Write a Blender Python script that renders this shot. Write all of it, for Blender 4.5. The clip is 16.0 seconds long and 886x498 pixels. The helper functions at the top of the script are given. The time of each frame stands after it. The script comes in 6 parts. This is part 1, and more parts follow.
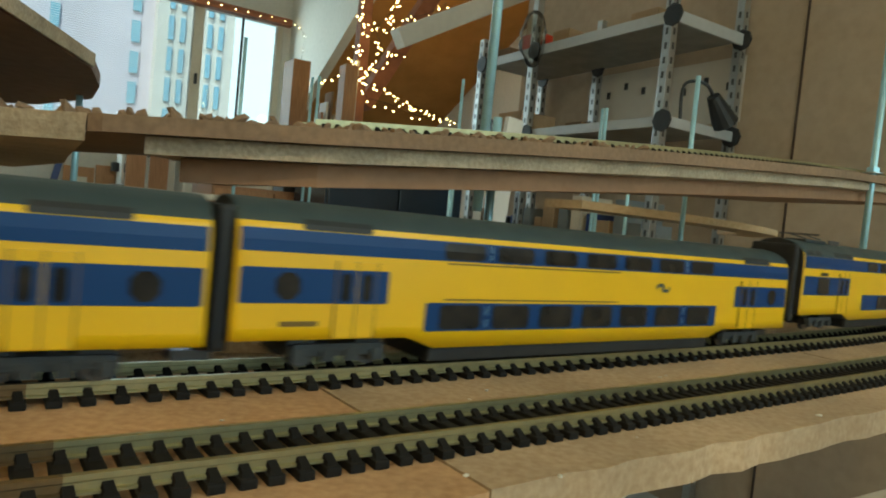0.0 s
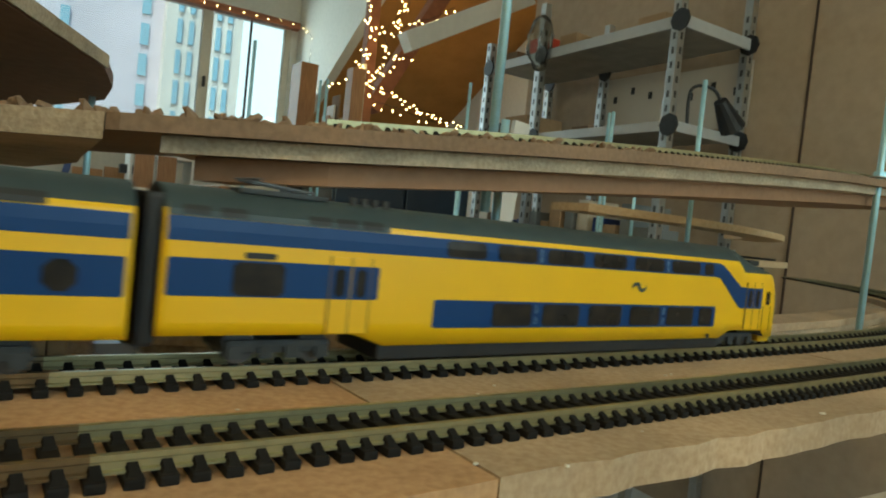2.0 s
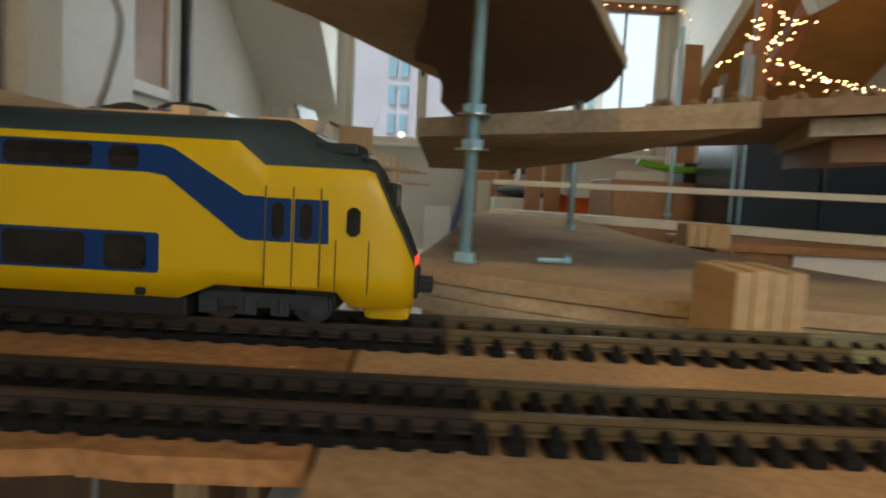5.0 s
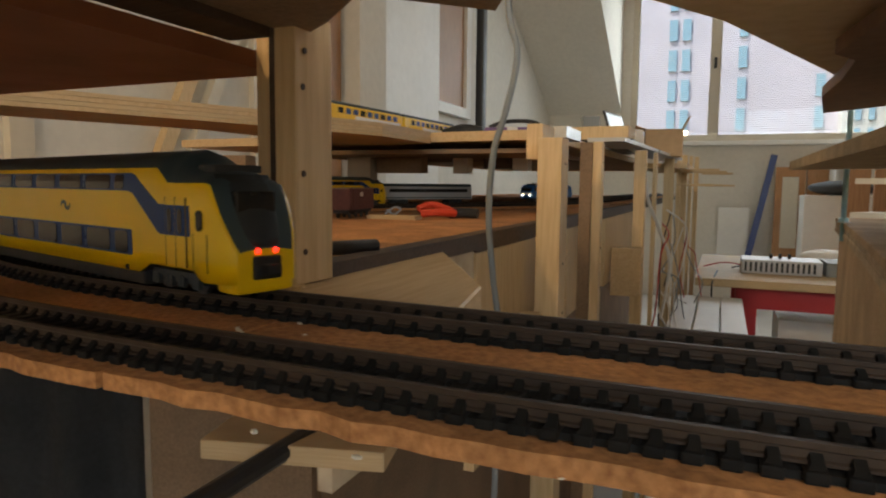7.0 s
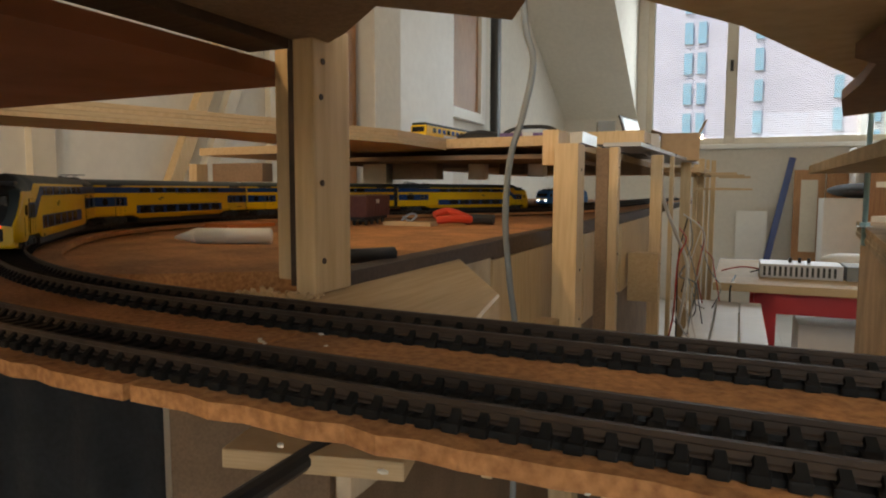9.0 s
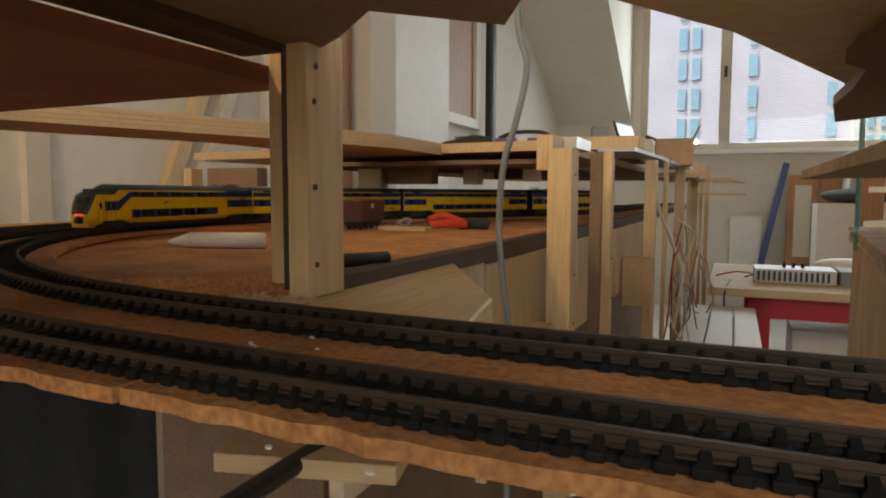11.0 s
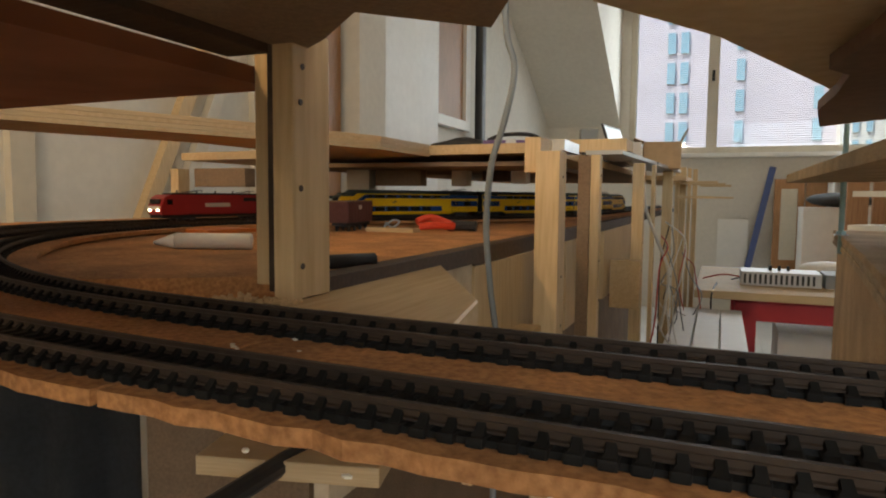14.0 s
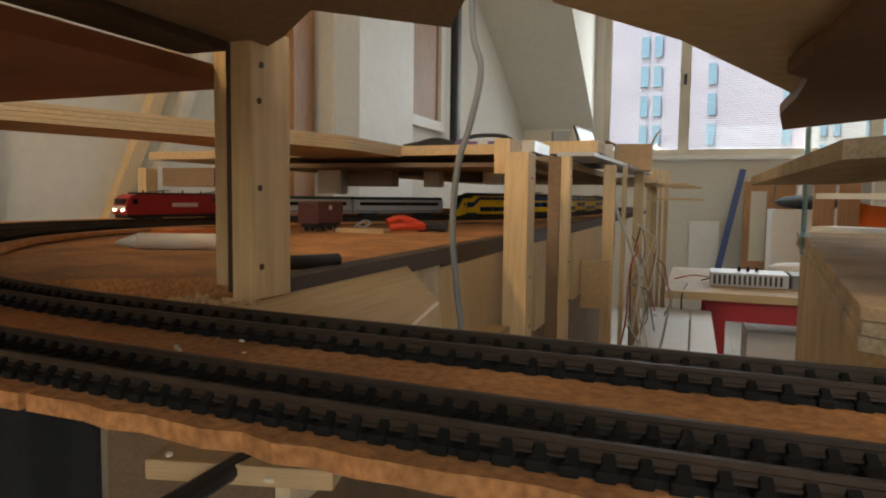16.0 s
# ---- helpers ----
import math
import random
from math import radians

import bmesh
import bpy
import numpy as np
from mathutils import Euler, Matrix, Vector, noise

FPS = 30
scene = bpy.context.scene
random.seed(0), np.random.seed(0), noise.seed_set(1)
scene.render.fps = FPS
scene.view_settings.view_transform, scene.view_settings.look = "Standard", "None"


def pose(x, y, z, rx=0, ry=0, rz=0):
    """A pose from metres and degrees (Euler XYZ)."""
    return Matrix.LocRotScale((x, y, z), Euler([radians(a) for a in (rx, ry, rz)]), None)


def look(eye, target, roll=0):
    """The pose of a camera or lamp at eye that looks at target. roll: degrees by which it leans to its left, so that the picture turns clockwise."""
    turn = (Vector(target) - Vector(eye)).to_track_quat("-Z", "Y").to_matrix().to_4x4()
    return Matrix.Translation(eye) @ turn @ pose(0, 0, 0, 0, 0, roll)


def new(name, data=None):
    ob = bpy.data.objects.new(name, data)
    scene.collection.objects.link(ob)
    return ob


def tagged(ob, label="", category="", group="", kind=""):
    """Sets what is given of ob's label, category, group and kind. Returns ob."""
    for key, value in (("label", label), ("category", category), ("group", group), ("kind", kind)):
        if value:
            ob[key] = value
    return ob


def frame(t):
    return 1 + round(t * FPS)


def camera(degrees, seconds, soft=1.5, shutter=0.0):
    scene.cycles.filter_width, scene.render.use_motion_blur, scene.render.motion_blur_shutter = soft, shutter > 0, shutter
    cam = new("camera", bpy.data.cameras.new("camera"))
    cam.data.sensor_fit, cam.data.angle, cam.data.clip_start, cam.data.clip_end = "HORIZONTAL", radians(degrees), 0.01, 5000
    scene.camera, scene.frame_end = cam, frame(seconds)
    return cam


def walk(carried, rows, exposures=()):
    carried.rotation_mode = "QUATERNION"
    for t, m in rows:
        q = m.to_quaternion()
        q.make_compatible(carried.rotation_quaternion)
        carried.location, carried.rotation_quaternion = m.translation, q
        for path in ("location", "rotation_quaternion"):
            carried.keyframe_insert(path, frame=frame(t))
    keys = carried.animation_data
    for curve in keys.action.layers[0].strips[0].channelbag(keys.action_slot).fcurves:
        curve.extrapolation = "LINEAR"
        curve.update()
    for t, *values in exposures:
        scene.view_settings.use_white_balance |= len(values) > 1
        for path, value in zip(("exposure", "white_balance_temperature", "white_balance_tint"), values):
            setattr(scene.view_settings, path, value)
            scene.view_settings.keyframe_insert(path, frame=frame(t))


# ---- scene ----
cam = camera(67.48, 16.0, soft=2.0, shutter=0.5)

# seconds, x, y, z, yaw, pitch, roll
PATH = [
    (0.0, 0.0000, 0.0000, 0.0514, 0.20, -2.34, -5.58),
    (0.5, 0.0023, 0.0001, 0.0521, -0.42, -2.29, -5.55),
    (1.0, 0.0015, -0.0006, 0.0510, -0.56, -2.10, -5.73),
    (1.5, 0.0014, -0.0022, 0.0508, -0.22, -2.06, -5.82),
    (2.0, -0.0011, -0.0044, 0.0494, 0.70, -2.08, -5.94),
    (2.5, -0.0048, -0.0053, 0.0488, 2.72, -2.28, -5.86),
    (3.0, -0.0113, -0.0048, 0.0487, 5.86, -2.65, -6.06),
    (3.5, -0.0234, -0.0090, 0.0468, 10.80, -2.88, -5.85),
    (4.0, -0.0462, -0.0104, 0.0447, 16.78, -3.36, -5.44),
    (4.5, -0.0707, -0.0228, 0.0430, 24.09, -4.31, -4.65),
    (5.0, -0.1000, -0.0415, 0.0386, 31.56, -5.25, -3.08),
    (5.2, -0.1130, -0.0470, 0.0386, 34.48, -5.54, -2.75),
    (5.7, -0.1400, -0.0680, 0.0395, 41.80, -5.85, -2.00),
    (6.3, -0.1590, -0.0880, 0.0415, 49.40, -5.80, -1.15),
    (6.9, -0.1680, -0.0990, 0.0433, 54.30, -5.60, -0.60),
    (7.5, -0.1702, -0.1035, 0.0442, 55.98, -5.41, -0.32),
    (8.0, -0.1695, -0.1028, 0.0448, 56.21, -5.31, -0.19),
    (8.5, -0.1687, -0.1028, 0.0450, 56.12, -5.18, -0.18),
    (9.0, -0.1691, -0.1019, 0.0453, 56.04, -5.13, -0.15),
    (11.5, -0.1676, -0.1011, 0.0448, 55.51, -4.61, -0.25),
    (12.0, -0.1680, -0.1010, 0.0449, 55.35, -4.58, -0.30),
    (12.5, -0.1674, -0.1006, 0.0450, 55.21, -4.61, -0.30),
    (13.0, -0.1676, -0.1002, 0.0452, 55.07, -4.60, -0.36),
    (13.5, -0.1674, -0.0997, 0.0454, 54.95, -4.57, -0.39),
    (14.0, -0.1670, -0.0995, 0.0450, 54.75, -4.55, -0.52),
    (14.5, -0.1672, -0.0988, 0.0447, 54.45, -4.59, -0.61),
    (15.0, -0.1678, -0.0965, 0.0443, 54.11, -4.55, -0.58),
    (15.5, -0.1664, -0.0946, 0.0444, 53.49, -4.52, -0.75),
    (16.0, -0.1631, -0.0921, 0.0447, 52.71, -4.44, -0.73),
]
EXPOSURES = [(0.0, -0.22, 5900, -14), (4.0, -0.26, 5950, -11), (5.2, -0.38, 6450, 5), (7.5, 0.02, 6650, 8), (16.0, 0.02, 6650, 8)]
walk(cam, [(t, pose(x, y, z, 90 + p, r, yaw)) for t, x, y, z, yaw, p, r in PATH], EXPOSURES)

# ---- light ----
TURN = 32.0                      # the room's axes: u along the window wall, n towards it
CU, SU = math.cos(radians(TURN)), math.sin(radians(TURN))


def W(u, n, z=0.0):
    return Vector((u * CU - n * SU, u * SU + n * CU, z))


def UN(u, n, z, turn=0.0):
    p = W(u, n, z)
    return pose(p.x, p.y, p.z, 0, 0, TURN + turn)


world = bpy.data.worlds.new("sky")
scene.world = world
world.use_nodes = True
wn = world.node_tree
sky = wn.nodes.new("ShaderNodeTexSky")
sky.sky_type, sky.sun_disc = "NISHITA", False
sky.sun_elevation, sky.sun_rotation = radians(35), radians(200)
wn.links.new(sky.outputs[0], wn.nodes["Background"].inputs[0])
wn.nodes["Background"].inputs[1].default_value = 0.36

sun = new("sun", bpy.data.lights.new("sun", "SUN"))
sun.data.energy, sun.data.angle, sun.data.color = 5.0, radians(3), (1.0, 0.96, 0.9)
sun.matrix_world = look((0, 0, 8), (0.8, 4.5, 0))


def window_light(u, n, z, w, h, to, power, colour):
    lamp = new("window_daylight", bpy.data.lights.new("window_daylight", "AREA"))
    lamp.data.shape, lamp.data.size, lamp.data.size_y = "RECTANGLE", w, h
    lamp.data.energy, lamp.data.color = power, colour
    p = W(u, n, z)
    lamp.matrix_world = look(p, W(*to))
    return lamp


DAY = (0.86, 0.94, 1.0)
WARM = (1.0, 0.66, 0.34)
window_light(0.45, 6.22, 1.15, 2.7, 1.3, (0.45, 0.0, 0.6), 40, DAY)
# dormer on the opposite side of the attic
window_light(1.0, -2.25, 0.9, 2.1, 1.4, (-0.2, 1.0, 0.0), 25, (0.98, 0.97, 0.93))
# warm bulb of the ceiling pendant over the layout
bulb_lamp = new("pendant_bulb_light", bpy.data.lights.new("pendant_bulb_light", "POINT"))
bulb_lamp.data.energy, bulb_lamp.data.color, bulb_lamp.data.shadow_soft_size = 34, WARM, 0.05
bulb_lamp.location = W(-0.9, -0.8, 1.05)
# white fill lamp over the helix, added to brighten the foreground
helix_fill = new("helix_fill_light", bpy.data.lights.new("helix_fill_light", "POINT"))
helix_fill.data.energy, helix_fill.data.color, helix_fill.data.shadow_soft_size = 10, (1.0, 0.92, 0.8), 0.09
helix_fill.location = W(0.75, -0.75, 0.85)
# added warm lamp in the store under the roof, boosts the fairy lights' glow
store_fill = new("store_fill_light", bpy.data.lights.new("store_fill_light", "POINT"))
store_fill.data.energy, store_fill.data.color, store_fill.data.shadow_soft_size = 5, (1.0, 0.6, 0.25), 0.04
store_fill.location = W(2.45, 4.1, 1.15)


# ---- materials ----
def material(name, colour, rough=0.6, metal=0.0, var=0.12, scale=40.0, bump=0.0, tint=None, stretch=None, glow=0.0, piece=0.0, coarse=None, spec=0.5, coat=0.0):
    m = bpy.data.materials.new(name)
    m.use_nodes = True
    t = m.node_tree
    nd, ln = t.nodes, t.links
    b = nd["Principled BSDF"]
    b.inputs["Roughness"].default_value, b.inputs["Metallic"].default_value = rough, metal
    b.inputs["Specular IOR Level"].default_value = spec
    b.inputs["Coat Weight"].default_value = coat
    co = nd.new("ShaderNodeTexCoord")
    mp = nd.new("ShaderNodeMapping")
    if stretch:
        mp.inputs["Scale"].default_value = stretch
    ln.new(co.outputs["Object"], mp.inputs[0])
    n1 = nd.new("ShaderNodeTexNoise")
    n1.inputs["Scale"].default_value, n1.inputs["Detail"].default_value = scale, 6
    n2 = nd.new("ShaderNodeTexNoise")
    n2.inputs["Scale"].default_value, n2.inputs["Detail"].default_value = coarse or scale / 9, 3
    ln.new(mp.outputs[0], n1.inputs[0]), ln.new(co.outputs["Object"], n2.inputs[0])
    c2 = tint or tuple(c * 0.6 for c in colour)
    mix1 = nd.new("ShaderNodeMix"); mix1.data_type = "RGBA"
    mix1.inputs[6].default_value, mix1.inputs[7].default_value = (*colour, 1), (*c2, 1)
    r1 = nd.new("ShaderNodeMapRange")
    r1.inputs[1].default_value, r1.inputs[2].default_value = 0.35, 0.75
    r1.inputs[4].default_value = min(1.0, var * 3)
    ln.new(n1.outputs[0], r1.inputs[0]), ln.new(r1.outputs[0], mix1.inputs[0])
    hsv = nd.new("ShaderNodeHueSaturation")
    r2 = nd.new("ShaderNodeMapRange")
    r2.inputs[1].default_value, r2.inputs[2].default_value = 0.3, 0.7
    r2.inputs[3].default_value, r2.inputs[4].default_value = 1 - var, 1 + var * 0.6
    ln.new(n2.outputs[0], r2.inputs[0])
    value = r2.outputs[0]
    if piece:
        info = nd.new("ShaderNodeObjectInfo")
        r3 = nd.new("ShaderNodeMapRange")
        r3.inputs[3].default_value, r3.inputs[4].default_value = 1 - piece, 1 + piece
        ln.new(info.outputs["Random"], r3.inputs[0])
        mul = nd.new("ShaderNodeMath"); mul.operation = "MULTIPLY"
        ln.new(value, mul.inputs[0]), ln.new(r3.outputs[0], mul.inputs[1])
        value = mul.outputs[0]
    ln.new(value, hsv.inputs["Value"]), ln.new(mix1.outputs[2], hsv.inputs["Color"])
    ln.new(hsv.outputs[0], b.inputs["Base Color"])
    r4 = nd.new("ShaderNodeMapRange")
    r4.inputs[3].default_value, r4.inputs[4].default_value = max(0.02, rough - 0.1), min(1, rough + 0.12)
    ln.new(n1.outputs[0], r4.inputs[0]), ln.new(r4.outputs[0], b.inputs["Roughness"])
    if bump:
        bp = nd.new("ShaderNodeBump")
        bp.inputs["Strength"].default_value, bp.inputs["Distance"].default_value = 0.6, bump
        ln.new(n1.outputs[0], bp.inputs["Height"]), ln.new(bp.outputs[0], b.inputs["Normal"])
    if glow:
        b.inputs["Emission Color"].default_value = (*colour, 1)
        b.inputs["Emission Strength"].default_value = glow
    return m


def glass(name, tint=(0.9, 0.95, 0.97), rough=0.02):
    m = bpy.data.materials.new(name)
    m.use_nodes = True
    nd, ln = m.node_tree.nodes, m.node_tree.links
    tr, gl, mx, fr = nd.new("ShaderNodeBsdfTransparent"), nd.new("ShaderNodeBsdfGlossy"), nd.new("ShaderNodeMixShader"), nd.new("ShaderNodeFresnel")
    tr.inputs[0].default_value = (*tint, 1)
    gl.inputs["Roughness"].default_value = rough
    ln.new(fr.outputs[0], mx.inputs[0]), ln.new(tr.outputs[0], mx.inputs[1]), ln.new(gl.outputs[0], mx.inputs[2])
    ln.new(mx.outputs[0], nd["Material Output"].inputs[0])
    return m


PLASTER = material("painted_plaster", (0.72, 0.69, 0.62), 0.85, var=0.07, scale=30, bump=0.0008, coarse=1.3)
WHITE = material("white_paint", (0.8, 0.79, 0.75), 0.5, var=0.05, scale=25, bump=0.0003)
ROOFBOARD = material("amber_roof_board", (0.46, 0.21, 0.045), 0.7, var=0.2, scale=6, bump=0.002, coarse=1.5)
FLOORPAINT = material("white_floorboard", (0.66, 0.65, 0.62), 0.5, var=0.12, scale=20, stretch=(1, 12, 1), bump=0.0006, piece=0.07)
CHIP = material("chipboard", (0.50, 0.38, 0.24), 0.85, var=0.24, scale=420, bump=0.0006, tint=(0.33, 0.22, 0.12), coarse=16)
CHIPORANGE = material("orange_chipboard", (0.56, 0.27, 0.10), 0.85, var=0.34, scale=420, bump=0.0010, tint=(0.30, 0.125, 0.045), coarse=22)
CHIPWARM = material("warm_chipboard", (0.55, 0.35, 0.18), 0.85, var=0.24, scale=420, bump=0.0006, tint=(0.36, 0.20, 0.09), coarse=16)
CHIPEDGE = material("raw_chipboard_edge", (0.52, 0.43, 0.30), 0.9, var=0.25, scale=500, bump=0.001, tint=(0.30, 0.23, 0.15), coarse=30)
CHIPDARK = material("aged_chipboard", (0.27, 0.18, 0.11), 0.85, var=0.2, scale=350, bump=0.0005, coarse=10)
PINE = material("planed_pine", (0.68, 0.51, 0.29), 0.6, var=0.16, scale=26, stretch=(9, 9, 0.7), bump=0.0004, tint=(0.42, 0.26, 0.11), piece=0.1)
PINEX = material("planed_pine_board", (0.58, 0.42, 0.23), 0.6, var=0.18, scale=22, stretch=(9, 0.8, 9), bump=0.0004, tint=(0.40, 0.25, 0.11), piece=0.1)
PINEU = material("pine_lath", (0.58, 0.43, 0.25), 0.6, var=0.18, scale=22, stretch=(0.8, 9, 9), bump=0.0004, tint=(0.40, 0.25, 0.11), piece=0.1)
RAMPPALE = material("pale_grey_primed_board", (0.62, 0.60, 0.52), 0.6, var=0.12, scale=30, bump=0.0003)
PLY = material("birch_plywood", (0.57, 0.43, 0.25), 0.65, var=0.14, scale=30, stretch=(2, 2, 40), bump=0.0003, tint=(0.36, 0.23, 0.11))
DARKWOOD = material("stained_batten", (0.075, 0.045, 0.03), 0.6, var=0.25, scale=30, stretch=(1, 9, 9), bump=0.0004)
REDWOOD = material("red_brown_board", (0.29, 0.105, 0.048), 0.6, var=0.2, scale=20, bump=0.0004)
OAK = material("orange_oak", (0.42, 0.21, 0.085), 0.5, var=0.25, scale=18, stretch=(10, 10, 0.8), bump=0.0005, tint=(0.25, 0.11, 0.04), piece=0.12)
STEEL = material("galvanised_steel", (0.55, 0.57, 0.58), 0.35, 1.0, var=0.12, scale=120)
# cool window reflection on the zinc is put into this blue base colour
ROD = material("zinc_threaded_rod", (0.40, 0.66, 0.77), 0.35, 0.35, var=0.1, scale=900, stretch=(0.3, 0.3, 3), bump=0.0002)
BLACKPL = material("black_plastic", (0.02, 0.021, 0.023), 0.45, var=0.15, scale=60)
SLEEPER = material("black_sleeper_plastic", (0.012, 0.011, 0.010), 0.75, var=0.2, scale=300, bump=0.0002, piece=0.2, spec=0.2)
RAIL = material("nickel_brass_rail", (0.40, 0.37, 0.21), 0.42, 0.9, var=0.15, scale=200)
# the same rail darkened in two steps: the upper deck's shade as colour
RAILDIM = material("half_shaded_brass_rail", (0.22, 0.16, 0.085), 0.4, 0.85, var=0.2, scale=200)
RAILSHADE = material("shaded_brass_rail", (0.060, 0.040, 0.027), 0.6, 0.4, var=0.2, scale=200)
YELLOW = material("yellow_train_paint", (0.76, 0.47, 0.003), 0.34, var=0.03, scale=60, coarse=20, tint=(0.69, 0.41, 0.003), spec=0.5)
BLUE = material("blue_train_paint", (0.006, 0.042, 0.16), 0.4, var=0.05, scale=60, spec=0.25)
ROOFGREY = material("grey_train_roof", (0.034, 0.056, 0.062), 0.5, var=0.08, scale=80)
DOORLINE = material("brown_door_seam", (0.16, 0.10, 0.012), 0.6, var=0.05)
ROOFDARK = material("dark_roof_grille", (0.018, 0.022, 0.024), 0.6, var=0.1, scale=200)
GLASSDARK = material("smoked_train_glass", (0.008, 0.009, 0.011), 0.2, var=0.3, scale=120, tint=(0.035, 0.028, 0.02), coarse=70, spec=0.3)
PALE = material("pale_window_bar", (0.20, 0.33, 0.5), 0.4, var=0.1)
UNDER = material("black_underframe", (0.012, 0.013, 0.014), 0.6, var=0.2, scale=200)
BOGIE = material("dark_grey_bogie", (0.035, 0.042, 0.046), 0.6, var=0.2, scale=200)
WHEEL = material("blackened_wheel_steel", (0.10, 0.10, 0.10), 0.4, 0.8, var=0.1)
REDLAMP = material("red_tail_light", (1.0, 0.02, 0.01), 0.3, glow=5)
WHITELAMP = material("warm_head_light", (1.0, 0.85, 0.6), 0.3, glow=9)
BULB = material("fairy_light_bulb", (1.0, 0.62, 0.24), 0.3, glow=22, var=0.0)
BULBWIRE = material("thin_dark_wire", (0.02, 0.018, 0.014), 0.5)
REDLOCO = material("red_loco_paint", (0.30, 0.018, 0.022), 0.4, var=0.06, scale=60)
BLUELOCO = material("bright_blue_loco_paint", (0.02, 0.16, 0.48), 0.4, var=0.06, scale=60)
SILVER = material("silver_coach_paint", (0.50, 0.51, 0.52), 0.4, 0.2, var=0.05)
BROWNWAG = material("brown_wagon_plastic", (0.12, 0.035, 0.025), 0.6, var=0.15, scale=200)
APRONWORN = material("worn_whitewashed_board", (0.66, 0.56, 0.41), 0.8, var=0.22, scale=45, bump=0.0006, tint=(0.42, 0.27, 0.15), coarse=14)
CABLE = material("grey_cable_sheath", (0.20, 0.22, 0.23), 0.5, var=0.05)
CABLEW = material("white_cable_sheath", (0.68, 0.66, 0.62), 0.5, var=0.05)
CABLER = material("red_cable_sheath", (0.42, 0.04, 0.03), 0.5, var=0.05)
CARD = material("brown_cardboard", (0.42, 0.29, 0.17), 0.8, var=0.12, scale=60)
NAVY = material("navy_cabinet_lacquer", (0.02, 0.034, 0.056), 0.16, var=0.2, scale=8)
REDPAINT = material("red_table_paint", (0.46, 0.02, 0.03), 0.45, var=0.08, scale=20)
ORANGE = material("orange_plastic", (0.68, 0.19, 0.04), 0.4, var=0.08)
GREEN = material("bright_green_plastic", (0.18, 0.42, 0.02), 0.4, var=0.1)
GREYCLOTH = material("dark_grey_cushion", (0.07, 0.075, 0.08), 0.9, var=0.15, scale=200, bump=0.0005)
CREAM = material("cream_laminate", (0.66, 0.60, 0.48), 0.5, var=0.06)
BLUEPAINT = material("blue_painted_steel", (0.03, 0.06, 0.22), 0.4, var=0.1)
BRICK = material("pinkish_brick_facade", (0.66, 0.57, 0.61), 0.9, var=0.1, scale=3, tint=(0.58, 0.49, 0.53), coarse=0.5)
PALEBRICK = material("pale_brick_facade", (0.74, 0.66, 0.58), 0.9, var=0.08, scale=3)
FACADEGLASS = material("blue_facade_glass", (0.30, 0.47, 0.56), 0.15, var=0.1)
PAPER = material("pinned_paper", (0.60, 0.56, 0.50), 0.9, var=0.05, scale=12)
BLINDM = material("translucent_blind_slat", (0.75, 0.76, 0.8), 0.7, var=0.04)
PURPLE = material("purple_card_print", (0.16, 0.09, 0.24), 0.5, var=0.3, scale=40)
SCREEN = material("grey_screen", (0.25, 0.33, 0.36), 0.2, var=0.05)
REDTOOL = material("red_tool_grip", (0.55, 0.05, 0.02), 0.4, var=0.05)
SPECK = material("pale_glue_spot", (0.75, 0.72, 0.62), 0.6, var=0.05)
RACKGREY = material("dull_rack_sheet", (0.40, 0.38, 0.33), 0.45, 0.2, var=0.2, scale=14)
SLOT = material("slot_shadow_grey", (0.10, 0.10, 0.10), 0.7)
# dark brown holds the shade on the tongue's underside
TONGUESHADE = material("shaded_board_underside", (0.19, 0.105, 0.062), 0.7, var=0.1, scale=90, coarse=9)
WALLBOARD = material("beige_wall_board", (0.44, 0.345, 0.245), 0.75, var=0.1, scale=26, bump=0.0005, coarse=1.1)
SOFFIT = material("brown_fibreboard", (0.30, 0.17, 0.09), 0.75, var=0.12, scale=200, coarse=14)
GLASSW = glass("window_glass")
CLEARBAG = glass("clear_plastic_film", (0.75, 0.74, 0.7), 0.25)


# ---- mesh helpers ----
def part(name, bm, mat, parent=None, label="", m=None, smooth=False):
    me = bpy.data.meshes.new(name)
    bm.to_mesh(me)
    bm.free()
    for x in (mat if isinstance(mat, (list, tuple)) else [mat]):
        me.materials.append(x)
    if smooth:
        for p in me.polygons:
            p.use_smooth = True
    ob = new(name, me)
    if parent:
        ob.parent = parent
    if m is not None:
        ob.matrix_basis = m
    if label:
        tagged(ob, label)
    return ob


def empty(name, m, label, category, group="", kind=""):
    ob = new(name)
    ob.empty_display_size = 0.02
    ob.matrix_basis = m
    return tagged(ob, label, category, group, kind)


def box(x0, y0, z0, x1, y1, z1, bevel=0.0, bm=None):
    own = bm is None
    b = bmesh.new()
    bmesh.ops.create_cube(b, size=1.0, matrix=Matrix.LocRotScale(((x0 + x1) / 2, (y0 + y1) / 2, (z0 + z1) / 2), None, (abs(x1 - x0), abs(y1 - y0), abs(z1 - z0))))
    if bevel:
        bmesh.ops.bevel(b, geom=list(b.edges), offset=bevel, segments=2, affect="EDGES", profile=0.6)
    return b if own else merge(bm, b)


def merge(bm, other):
    me = bpy.data.meshes.new("tmp")
    other.to_mesh(me)
    other.free()
    bm.from_mesh(me)
    bpy.data.meshes.remove(me)
    return bm


